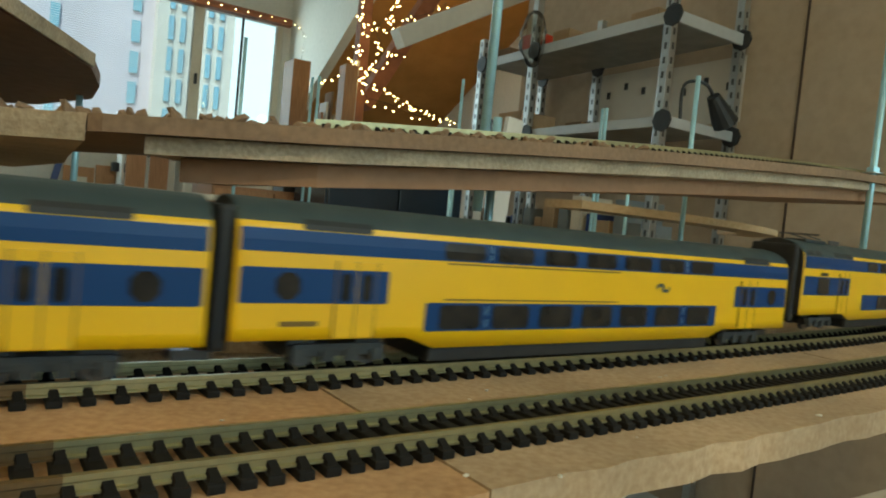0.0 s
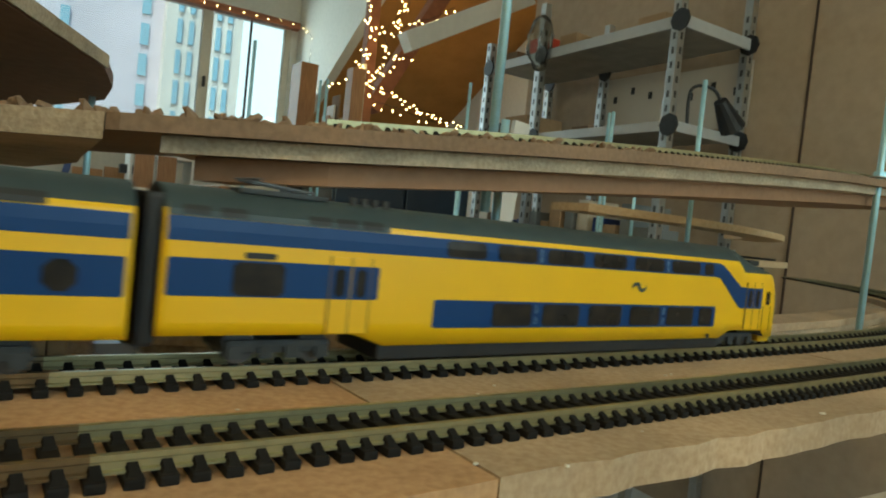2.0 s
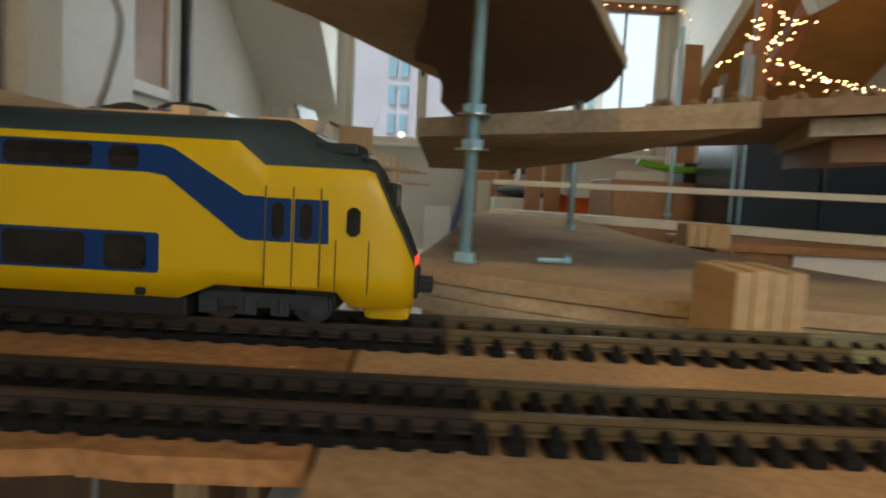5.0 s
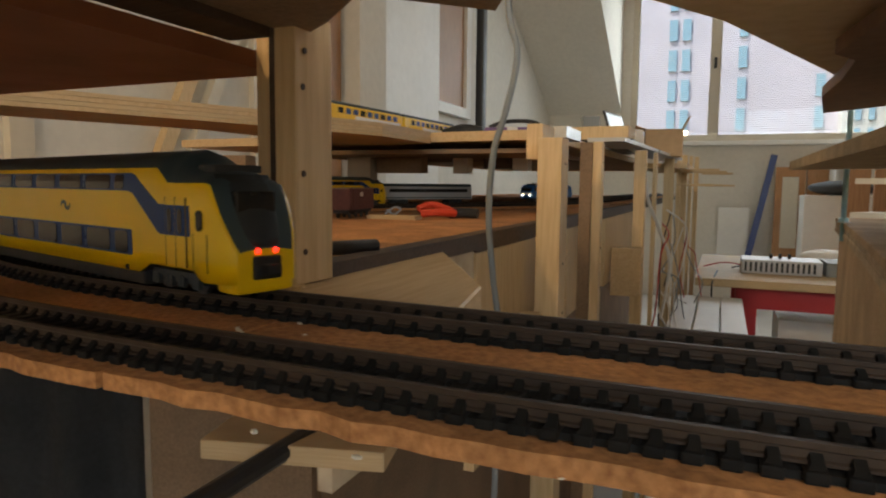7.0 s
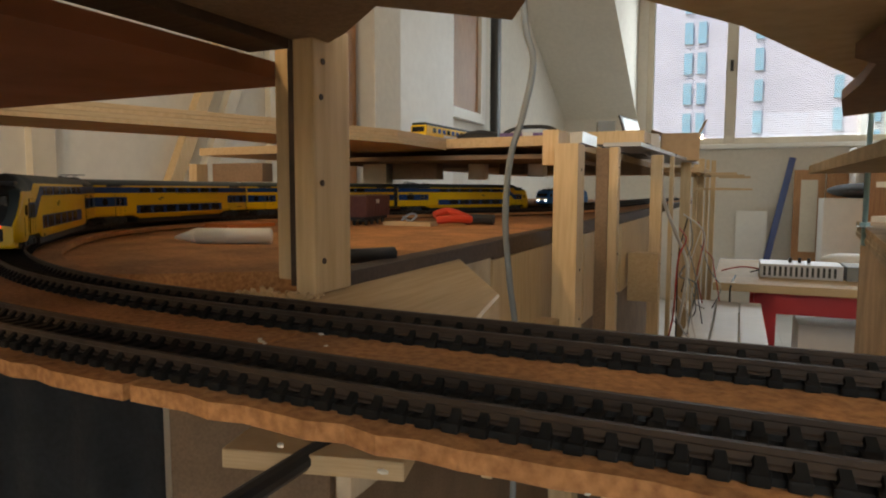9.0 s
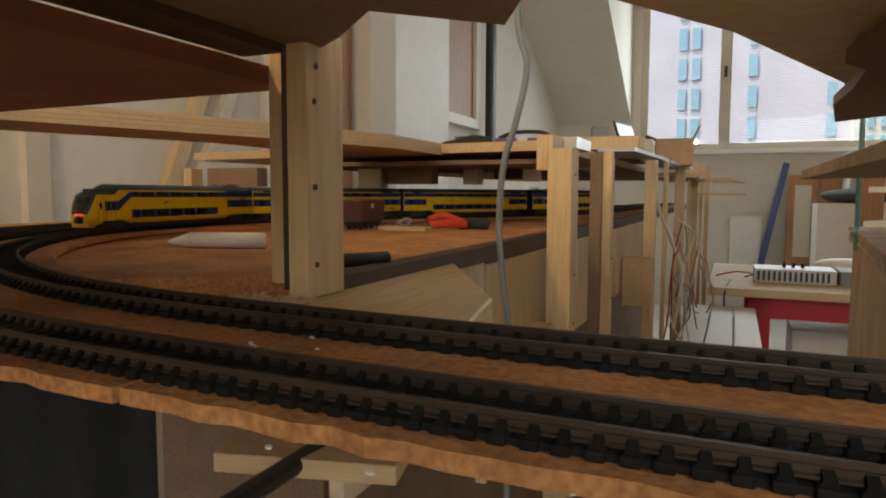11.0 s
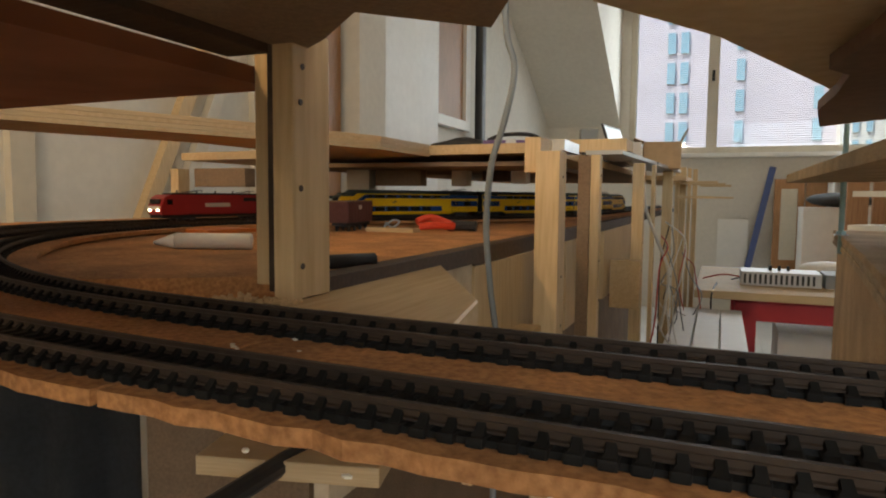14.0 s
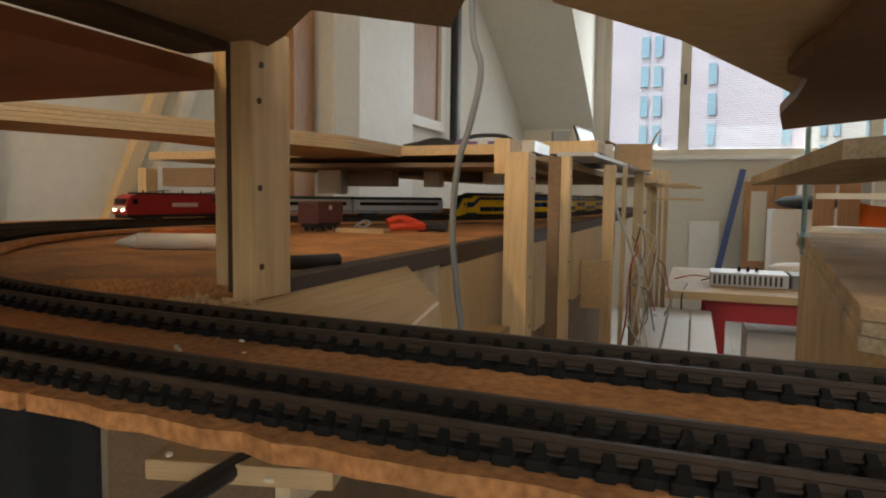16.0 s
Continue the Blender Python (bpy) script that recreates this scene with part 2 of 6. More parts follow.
def cyl(r, p, q, seg=12, bm=None, r2=None):
    b = bmesh.new()
    p, q = Vector(p), Vector(q)
    d = q - p
    m = Matrix.Translation((p + q) / 2) @ d.to_track_quat("Z", "Y").to_matrix().to_4x4()
    bmesh.ops.create_cone(b, cap_ends=True, segments=seg, radius1=r, radius2=r if r2 is None else r2, depth=d.length, matrix=m)
    return b if bm is None else merge(bm, b)


def prism(points, z0, z1, bevel=0.0):
    """A flat outline (x, y) drawn up from z0 to z1; z may be a function of (x, y)."""
    f0 = z0 if callable(z0) else (lambda x, y: z0)
    f1 = z1 if callable(z1) else (lambda x, y: z1)
    b = bmesh.new()
    lo = [b.verts.new((x, y, f0(x, y))) for x, y in points]
    hi = [b.verts.new((x, y, f1(x, y))) for x, y in points]
    k = len(points)
    b.faces.new(lo[::-1]), b.faces.new(hi)
    for i in range(k):
        b.faces.new((lo[i], lo[(i + 1) % k], hi[(i + 1) % k], hi[i]))
    bmesh.ops.recalc_face_normals(b, faces=list(b.faces))
    if bevel:
        bmesh.ops.bevel(b, geom=list(b.edges), offset=bevel, segments=1, affect="EDGES")
    return b


def sweep(points, section, closed=True):
    """A section (across, up) carried along a line of points that lies about level."""
    b = bmesh.new()
    rings = []
    for i, p in enumerate(points):
        d = (points[min(i + 1, len(points) - 1)] - points[max(i - 1, 0)])
        s = Vector((d.y, -d.x, 0)).normalized()
        rings.append([b.verts.new(p + s * a + Vector((0, 0, h))) for a, h in section])
    k = len(section)
    for r0, r1 in zip(rings, rings[1:]):
        for i in range(k if closed else k - 1):
            b.faces.new((r0[i], r0[(i + 1) % k], r1[(i + 1) % k], r1[i]))
    if closed:
        b.faces.new(rings[0]), b.faces.new(rings[-1][::-1])
    bmesh.ops.recalc_face_normals(b, faces=list(b.faces))
    return b


def tube(points, r, seg=8, bm=None):
    """A round cord through the points."""
    b = bmesh.new()
    pts = smooth_line([Vector(p) for p in points], 6)
    rings = []
    up = Vector((0.31, 0.2, 0.93))
    for i, p in enumerate(pts):
        d = (pts[min(i + 1, len(pts) - 1)] - pts[max(i - 1, 0)]).normalized()
        a = d.cross(up).normalized()
        c = d.cross(a)
        rings.append([b.verts.new(p + r * (math.cos(2 * math.pi * k / seg) * a + math.sin(2 * math.pi * k / seg) * c)) for k in range(seg)])
    for r0, r1 in zip(rings, rings[1:]):
        for i in range(seg):
            b.faces.new((r0[i], r0[(i + 1) % seg], r1[(i + 1) % seg], r1[i]))
    b.faces.new(rings[0]), b.faces.new(rings[-1][::-1])
    bmesh.ops.recalc_face_normals(b, faces=list(b.faces))
    return b if bm is None else merge(bm, b)


def smooth_line(pts, per):
    out = []
    for i in range(len(pts) - 1):
        p0, p1, p2, p3 = pts[max(i - 1, 0)], pts[i], pts[i + 1], pts[min(i + 2, len(pts) - 1)]
        for k in range(per):
            t = k / per
            out.append(0.5 * ((2 * p1) + (p2 - p0) * t + (2 * p0 - 5 * p1 + 4 * p2 - p3) * t * t + (3 * p1 - p0 - 3 * p2 + p3) * t ** 3))
    out.append(pts[-1])
    return out


class Line:
    """A line measured by its length."""

    def __init__(self, pts):
        self.pts = pts
        self.s = [0.0]
        for a, b in zip(pts, pts[1:]):
            self.s.append(self.s[-1] + (b - a).length)
        self.length = self.s[-1]

    def at(self, s):
        s = min(max(s, 0.0), self.length - 1e-6)
        i = int(np.searchsorted(self.s, s, side="right")) - 1
        i = min(max(i, 0), len(self.pts) - 2)
        k = (s - self.s[i]) / (self.s[i + 1] - self.s[i])
        return self.pts[i].lerp(self.pts[i + 1], k)

    def way(self, s):
        return (self.at(s + 0.01) - self.at(s - 0.01)).normalized()

    def offset(self, d):
        out = []
        for i, p in enumerate(self.pts):
            w = (self.pts[min(i + 1, len(self.pts) - 1)] - self.pts[max(i - 1, 0)])
            out.append(p + Vector((w.y, -w.x, 0)).normalized() * d)
        return out


# ---- room ----
FLOOR_Z = -0.95
room = []


def slab(name, points, z0, z1, mat, label, category="", kind="structure", bevel=0.0):
    """A board whose outline is given in the room's axes."""
    ob = part(name, prism(points, z0, z1, bevel), mat, m=pose(0, 0, 0, 0, 0, TURN))
    return tagged(ob, label, category, kind=kind)


def wall_u(name, n0, n1, u0, u1, z0, z1, mat, label):
    return slab(name, [(u0, n0), (u1, n0), (u1, n1), (u0, n1)], z0, z1, mat, label)


floor = slab("floor", [(-1.75, -2.3), (3.6, -2.3), (3.6, 6.4), (-1.75, 6.4)], FLOOR_Z - 0.1, FLOOR_Z - 0.012, WHITE, "white painted attic floor of wide boards")

# window wall with its opening: sill 0.47, head 1.75, from u -0.95 to 1.88
wall_u("wall_window_below", 6.3, 6.5, -1.75, 3.6, FLOOR_Z, 0.44, PLASTER, "off-white plastered wall under the dormer windows")
wall_u("wall_window_above", 6.3, 6.5, -1.75, 3.6, 1.80, 2.7, PLASTER, "off-white plastered wall over the dormer windows")
wall_u("wall_window_west", 6.3, 6.5, -1.75, -1.0, 0.44, 1.80, PLASTER, "off-white plastered wall beside the window")
wall_u("wall_window_east", 6.3, 6.5, 1.93, 3.6, 0.44, 1.80, PLASTER, "off-white plastered wall beside the window")
wall_u("wall_west", -2.3, 6.3, -1.95, -1.75, FLOOR_Z, 2.7, PLASTER, "cream plastered attic side wall")
wall_u("wall_east_rack", -2.3, 2.85, 2.17, 2.37, FLOOR_Z, 2.7, WALLBOARD, "beige boarded wall behind the metal rack")
wall_u("wall_east_far", 2.85, 6.3, 3.4, 3.6, FLOOR_Z, 2.7, PLASTER, "plastered attic side wall beyond the rack")
wall_u("wall_return", 2.85, 2.97, 2.37, 3.4, FLOOR_Z, 2.7, PLASTER, "short plastered return wall")
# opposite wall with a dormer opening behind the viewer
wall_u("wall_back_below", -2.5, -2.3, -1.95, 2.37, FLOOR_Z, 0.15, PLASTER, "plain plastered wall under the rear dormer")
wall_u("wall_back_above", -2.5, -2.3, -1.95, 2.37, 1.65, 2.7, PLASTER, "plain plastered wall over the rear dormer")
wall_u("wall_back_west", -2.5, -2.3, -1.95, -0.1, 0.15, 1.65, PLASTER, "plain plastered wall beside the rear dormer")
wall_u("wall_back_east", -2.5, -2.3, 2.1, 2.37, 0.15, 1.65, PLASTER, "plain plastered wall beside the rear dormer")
ceiling = slab("ceiling", [(-1.95, -2.5), (3.6, -2.5), (3.6, 6.5), (-1.95, 6.5)], 2.35, 2.45, PLASTER, "white plastered attic ceiling")
# roof slopes on both sides of the dormer and the dormer's cheeks
for nm, u0, u1, mat, lab in (("roof_slope_west", -1.75, -1.15, PLASTER, "sloping plastered roof face beside the dormer"), ("roof_slope_east", 2.08, 3.4, ROOFBOARD, "amber-lit boarded roof slope with exposed rafters")):
    b = bmesh.new()
    prof = [(6.3, 0.70), (3.3, 2.38), (3.3, 2.5), (6.5, 0.70)]
    lo = [b.verts.new((u0, n, z)) for n, z in prof]
    hi = [b.verts.new((u1, n, z)) for n, z in prof]
    b.faces.new(lo), b.faces.new(hi[::-1])
    for i in range(4):
        b.faces.new((lo[i], lo[(i + 1) % 4], hi[(i + 1) % 4], hi[i]))
    bmesh.ops.recalc_face_normals(b, faces=list(b.faces))
    tagged(part(nm, b, mat, m=pose(0, 0, 0, 0, 0, TURN)), lab, kind="structure")
for nm, u0, u1 in (("dormer_cheek_west", -1.15, -1.08), ("dormer_cheek_east", 2.0, 2.08)):
    b = bmesh.new()
    prof = [(6.3, 0.70), (3.3, 2.38), (6.3, 2.38)]
    lo = [b.verts.new((u0, n, z)) for n, z in prof]
    hi = [b.verts.new((u1, n, z)) for n, z in prof]
    b.faces.new(lo), b.faces.new(hi[::-1])
    for i in range(3):
        b.faces.new((lo[i], lo[(i + 1) % 3], hi[(i + 1) % 3], hi[i]))
    bmesh.ops.recalc_face_normals(b, faces=list(b.faces))
    tagged(part(nm, b, PLASTER, m=pose(0, 0, 0, 0, 0, TURN)), "white triangular cheek wall of the dormer", kind="structure")


def window(name, u0, u1, n, z0, z1, posts, label, depth=0.07, frame_w=0.055):
    w = empty(name, UN(0, n, 0), label, "window", kind="structure")
    part("window_frame", box(u0, -depth, z1 - frame_w, u1, 0, z1, 0.004), CREAM, w)
    part("window_frame", box(u0, -depth, z0, u1, 0, z0 + frame_w, 0.004), CREAM, w)
    part("window_frame", box(u0, -depth, z0, u0 + frame_w, 0.002, z1, 0.004), CREAM, w)
    part("window_frame", box(u1 - frame_w, -depth, z0, u1, 0.002, z1, 0.004), CREAM, w)
    xs = [u0 + frame_w] + list(posts) + [u1 - frame_w]
    for p in posts:
        part("mullion", box(p - 0.045, -depth - 0.01, z0 + 0.01, p + 0.045, 0.0, z1 - 0.01, 0.004), CREAM, w)
        part("window_latch", box(p - 0.012, -depth - 0.045, (z0 + z1) / 2 - 0.06, p + 0.012, -depth - 0.01, (z0 + z1) / 2 + 0.03, 0.003), BLACKPL, w, "small dark window catch")
    for a, c in zip(xs, xs[1:]):
        pane = part("pane", box(a, -0.035, z0 + frame_w, c, -0.03, z1 - frame_w), GLASSW, w)
        pane.visible_shadow = False
    part("window_sill", box(u0 - 0.06, -0.16, z0 - 0.04, u1 + 0.06, 0.02, z0 - 0.002, 0.005), WHITE, w)
    return w


window_1 = window("window_1", -1.0, 1.93, 6.38, 0.44, 1.80, [-0.30, 1.17], "wide three-light dormer window with cream frame")
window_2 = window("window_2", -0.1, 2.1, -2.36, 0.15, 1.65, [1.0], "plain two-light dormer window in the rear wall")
slab("window_head_board", [(-1.05, 6.2), (1.98, 6.2), (1.98, 6.297), (-1.05, 6.297)], 1.74, 1.80, REDWOOD, "red-brown timber rail over the window", "rail", kind="structure")
part("dark_window_stay", cyl(0.012, (1.56, -0.04, 0.47), (1.56, -0.04, 1.76), 8), BLACKPL, window_1, "thin dark vertical bar in the open light")

# far building and sky
backdrop = empty("apartment_building", UN(0, 0, 0), "tall pinkish brick apartment block seen through the dormer window", "building")
part("facade", box(-26, 34, -20, 4.35, 46, 26), BRICK, backdrop)
part("facade_wing", box(4.35, 33, -20, 7.75, 46, 26), PALEBRICK, backdrop, "pale yellow brick end of the block")
pane_mesh = None
for uu in [-14.6, -13.9, -11.5, -10.8, -8.4, -7.7, -5.3, -2.95, -2.35, 0.1, 3.3]:
    for j in range(8):
        zz = -0.12 + 1.4 * j
        if pane_mesh is None:
            pane_mesh = part("facade_window", box(0.1, -0.1, 0, 0.46, 0.02, 0.98), FACADEGLASS, backdrop, m=pose(uu, 34, zz))
        else:
            o = new("facade_window", pane_mesh.data)
            o.parent, o.matrix_basis = backdrop, pose(uu, 34, zz)
for uu in (4.75, 5.25, 6.45, 6.95):
    for j in range(8):
        o = new("facade_window", pane_mesh.data)
        o.parent, o.matrix_basis = backdrop, pose(uu, 33, 0.1 + 1.4 * j) @ Matrix.Diagonal((0.6, 1, 1.1, 1))

sky_card = bpy.data.materials.new("overcast_sky_glow")
sky_card.use_nodes = True
em = sky_card.node_tree.nodes.new("ShaderNodeEmission")
em.inputs[0].default_value, em.inputs[1].default_value = (0.97, 0.97, 0.98, 1), 1.7
sky_card.node_tree.links.new(em.outputs[0], sky_card.node_tree.nodes["Material Output"].inputs[0])
slab("backdrop", [(-60, 80), (60, 80), (60, 80.5), (-60, 80.5)], -25, 60, sky_card, "plain white overcast sky far behind the building")

# ---- track lines ----
T1_UN = [(1.75, 1.05), (1.45, 0.72), (1.15, 0.49), (0.85, 0.325), (0.6, 0.252), (0.45, 0.223), (0.3, 0.205), (0.15, 0.192), (0.0, 0.184), (-0.12, 0.182), (-0.25, 0.184), (-0.36, 0.190), (-0.45, 0.203),
         (-0.54, 0.232), (-0.65, 0.293), (-0.75, 0.385), (-0.83, 0.50), (-0.873, 0.65), (-0.865, 0.82), (-0.825, 0.96), (-0.758, 1.078), (-0.672, 1.212), (-0.592, 1.34), (-0.545, 1.44), (-0.515, 1.56), (-0.495, 1.75), (-0.485, 2.1), (-0.475, 2.6), (-0.47, 3.2), (-0.465, 4.0)]
LENS_FOOT = Vector((0.0, -0.0026, 0.0508))


def graded(line):
    """Gives the level line its gentle dip and climb towards the helix."""
    out = []
    for p in line:
        u = p.x * math.cos(radians(TURN)) + p.y * math.sin(radians(TURN))
        k = float(np.interp(u, [-0.42, -0.1, 0.1, 0.25, 0.4, 0.55, 0.75], [1.0, 1.035, 1.062, 1.055, 1.0, 0.945, 0.885]))
        foot = W(LENS_FOOT.x, LENS_FOOT.y, LENS_FOOT.z)
        out.append(foot + (p - foot) * k)
    for _ in range(6):
        out = [out[0]] + [(a + b * 2 + c) / 4 for a, b, c in zip(out, out[1:], out[2:])] + [out[-1]]
    return out


LEVEL = Line(smooth_line([W(u, n) for u, n in T1_UN], 8))
T1 = Line(graded(LEVEL.pts))
T2 = Line(graded(LEVEL.offset(-0.058)))
T3 = Line(LEVEL.offset(-0.125))
RAIL_Z = 0.0056


def s_of(line, u, n):
    p = W(u, n)
    return min(((q - p).length, s) for q, s in zip(line.pts, line.s))[1]


def sleeper_bm():
    b = box(-0.0130, -0.0018, 0, 0.0130, 0.0018, 0.0021, 0.0005)
    for x in (-0.0088, 0.0088):
        # wedge-shaped chairs on both sides of the rail
        for k in (-1, 1):
            q = bmesh.new()
            lo = [q.verts.new((x + k * a, y, 0.0018)) for a, y in ((0.0003, -0.0015), (0.0036, -0.0015), (0.0036, 0.0015), (0.0003, 0.0015))]
            hi = [q.verts.new((x + k * a, y, z)) for a, y, z in ((0.0003, -0.0009, 0.0040), (0.0022, -0.0007, 0.0027), (0.0022, 0.0007, 0.0027), (0.0003, 0.0009, 0.0040))]
            q.faces.new(lo[::-1]), q.faces.new(hi)
            for i in range(4):
                q.faces.new((lo[i], lo[(i + 1) % 4], hi[(i + 1) % 4], hi[i]))
            bmesh.ops.recalc_face_normals(q, faces=list(q.faces))
            merge(b, q)
    return b


def track(name, line, s0, s1, near, label, pitch=0.0059):
    t = empty(name, Matrix(), label, "model track", "model railway tracks")
    pts = [line.at(s0 + (s1 - s0) * i / 240) for i in range(241)]
    sec = [(-0.0011, 0.0021), (0.0011, 0.0021), (0.0011, 0.0026), (0.0004, 0.0029), (0.0004, 0.0042), (0.0007, 0.0045), (0.0007, RAIL_Z), (-0.0007, RAIL_Z), (-0.0007, 0.0045), (-0.0004, 0.0042), (-0.0004, 0.0029), (-0.0011, 0.0026)]
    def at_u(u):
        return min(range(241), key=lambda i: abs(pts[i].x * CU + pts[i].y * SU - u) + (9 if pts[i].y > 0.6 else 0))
    # west of these cuts the rail colour carries the shade under the upper deck
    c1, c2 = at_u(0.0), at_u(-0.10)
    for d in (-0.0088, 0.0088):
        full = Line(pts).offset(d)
        for i0, i1, mat in ((0, c1, RAIL), (c1, c2, RAILDIM), (c2, 240, RAILSHADE)):
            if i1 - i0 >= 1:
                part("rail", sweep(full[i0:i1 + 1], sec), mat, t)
        part("sleeper_web", sweep(full[c2:], [(-0.0030, 0.0002), (0.0030, 0.0002), (0.0026, 0.0014), (-0.0026, 0.0014)]), SLEEPER, t)
    shared = part("sleeper", sleeper_bm(), SLEEPER, t)
    first, rest = True, bmesh.new()
    mats = []
    s = s0 + 0.002
    while s < s1:
        p, w = line.at(s), line.way(s)
        m = Matrix.Translation(p) @ Matrix.Rotation(math.atan2(w.y, w.x) + math.pi / 2 + random.uniform(-0.02, 0.02), 4, "Z")
        if near[0] < s < near[1]:
            if first:
                shared.matrix_basis, first = m, False
            else:
                o = new("sleeper", shared.data)
                o.parent, o.matrix_basis = t, m
        else:
            mats.append(m)
        s += pitch
    base = sleeper_bm()
    vs, fs = [], []
    src_v, src_f = [v.co.copy() for v in base.verts], []
    base.verts.index_update()
    for f in base.faces:
        src_f.append([v.index for v in f.verts])
    base.free(), rest.free()
    for m in mats:
        o = len(vs)
        vs += [m @ v for v in src_v]
        fs += [[i + o for i in f] for f in src_f]
    me = bpy.data.meshes.new("sleepers_beyond")
    me.from_pydata(vs, [], fs)
    me.materials.append(SLEEPER)
    ob = new("sleepers_beyond", me)
    ob.parent = t
    ob["kind"] = "stuff"
    return t


sA, sB = s_of(T1, 0.62, 0.27), s_of(T1, -0.52, 0.225)
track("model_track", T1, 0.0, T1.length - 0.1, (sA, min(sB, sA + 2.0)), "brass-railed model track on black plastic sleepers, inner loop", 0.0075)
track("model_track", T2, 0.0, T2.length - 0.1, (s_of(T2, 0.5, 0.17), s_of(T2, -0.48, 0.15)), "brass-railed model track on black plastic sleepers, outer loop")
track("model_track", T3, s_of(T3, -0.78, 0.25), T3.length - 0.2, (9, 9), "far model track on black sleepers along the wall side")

# ---- boards of the layout ----
def ribbon(name, line, s0, s1, d0, d1, z0, z1, mat, label, steps=80):
    b = bmesh.new()
    sub = Line([line.at(s0 + (s1 - s0) * i / steps) for i in range(steps + 1)])
    a, c = sub.offset(d0), sub.offset(d1)
    rows = []
    rng = random.Random(len(name) + steps)
    for p, q in zip(a, c):
        j = rng.uniform(-0.0013, 0.0013)
        k = (p - q).normalized() * j
        rows.append([b.verts.new(v) for v in (p + k + Vector((0, 0, z0)), q + Vector((0, 0, z0)), q + Vector((0, 0, z1)), p + k + Vector((0, 0, z1)))])
    for r0, r1 in zip(rows, rows[1:]):
        for i in range(4):
            b.faces.new((r0[i], r0[(i + 1) % 4], r1[(i + 1) % 4], r1[i]))
    b.faces.new(rows[0]), b.faces.new(rows[-1][::-1])
    bmesh.ops.recalc_face_normals(b, faces=list(b.faces))
    return tagged(part(name, b, mat), label, "track board")


JOINTS = [s_of(T1, 1.2, 0.5), s_of(T1, 0.36, 0.21), s_of(T1, 0.085, 0.187), s_of(T1, -0.13, 0.182), s_of(T1, -0.33, 0.19), s_of(T1, -0.52, 0.22)]
for k, (a, c) in enumerate(zip(JOINTS, JOINTS[1:])):
    ribbon("track_board", T1, a + 0.0006, c - 0.0006, -0.092 if k < 3 else -0.0775, 0.024, -0.009 if k < 3 else -0.004, 0.0, CHIP if k < 2 else CHIPWARM if k < 3 else CHIPORANGE, "curved raw chipboard strip carrying two model tracks" if k < 3 else "curved orange-brown chipboard strip carrying two model tracks", 24)
ribbon("track_board", T1, JOINTS[-1] + 0.0006, T1.length - 0.1, -0.0765, 0.03, -0.0042, 0.0, CHIPORANGE, "curved chipboard strip carrying the loop of model tracks", 120)

deck_main = slab("main_deck", [(-1.3, 0.20), (-0.62, 0.225), (-0.43, 0.36), (-0.43, 3.6), (-1.3, 3.6)], -0.024, -0.006, CHIPORANGE, "broad chipboard deck of the model railway with dark edge", "railway deck", "thing")
slab("deck_edge_batten", [(-0.428, 0.337), (-0.41, 0.337), (-0.41, 0.60), (-0.428, 0.60)], -0.019, -0.004, DARKWOOD, "dark stained batten along the deck edge", "batten", "thing")
slab("deck_edge_batten", [(-0.428, 0.603), (-0.412, 0.603), (-0.412, 3.5), (-0.428, 3.5)], -0.022, -0.004, DARKWOOD, "dark stained batten along the deck edge, worn brown at the joint", "batten", "thing")

LOWER = [(-0.12, 0.33), (-0.08, 0.298), (-0.02, 0.262), (0.08, 0.243), (0.3, 0.25), (0.6, 0.31), (0.9, 0.40), (0.9, 0.43), (0.6, 0.345), (0.3, 0.29), (0.215, 0.285), (0.175, 0.30), (0.14, 0.34), (0.12, 0.40), (0.105, 0.47), (0.09, 0.62), (0.10, 0.9), (0.11, 1.10), (-0.045, 1.10), (-0.057, 0.956), (-0.086, 0.654)]
base_deck = empty("lower_deck", UN(0, 0, 0), "pale layered chipboard deck on the helix base", "railway deck")
for k in range(3):
    j = 0.0012 * (k % 2)
    part("layer", prism([(u + (j if u < 0 else 0), n + j) for u, n in LOWER], -0.018 + 0.0067 * k, -0.0115 + 0.0067 * k, 0.0004), CHIP if k == 2 else CHIPEDGE, base_deck)
slab("lower_deck_apron", [(-0.112, 0.36), (-0.10, 0.36), (-0.072, 0.654), (-0.043, 0.956), (-0.028, 1.09), (-0.04, 1.09), (-0.055, 0.956), (-0.084, 0.654)], -0.42, -0.0182, CHIP, "upright chipboard panel under the lower deck", "apron board", "thing")


def mid_z(u, n):
    us = [-0.2, 0.0, 0.1, 0.3, 0.55, 0.9, 1.4]
    return float(np.interp(u, us, [0.075, 0.077, 0.084, 0.103, 0.124, 0.150, 0.18]))


MID_FRONT = [(-0.12, 0.385), (-0.09, 0.355), (-0.03, 0.305), (0.02, 0.27), (0.1, 0.25), (0.2, 0.248), (0.3, 0.255), (0.42, 0.266), (0.55, 0.285), (0.75, 0.33), (0.95, 0.42)]
mid_top = MID_FRONT + [(0.95, 0.62), (0.75, 0.53), (0.55, 0.475), (0.3, 0.44), (0.1, 0.45), (0.02, 0.6), (-0.02, 0.85), (-0.12, 0.86)]
left_top = [p for p in MID_FRONT if p[0] < 0.015] + [(0.015, 0.274), (0.017, 0.46), (0.02, 0.6), (-0.02, 0.95), (-0.12, 0.95)]
slab("upper_ramp_board", left_top, lambda x, y: mid_z(x, y) - 0.010, mid_z, CHIPEDGE, "pale end board of the ramp held by threaded rods", "ramp board", "thing")
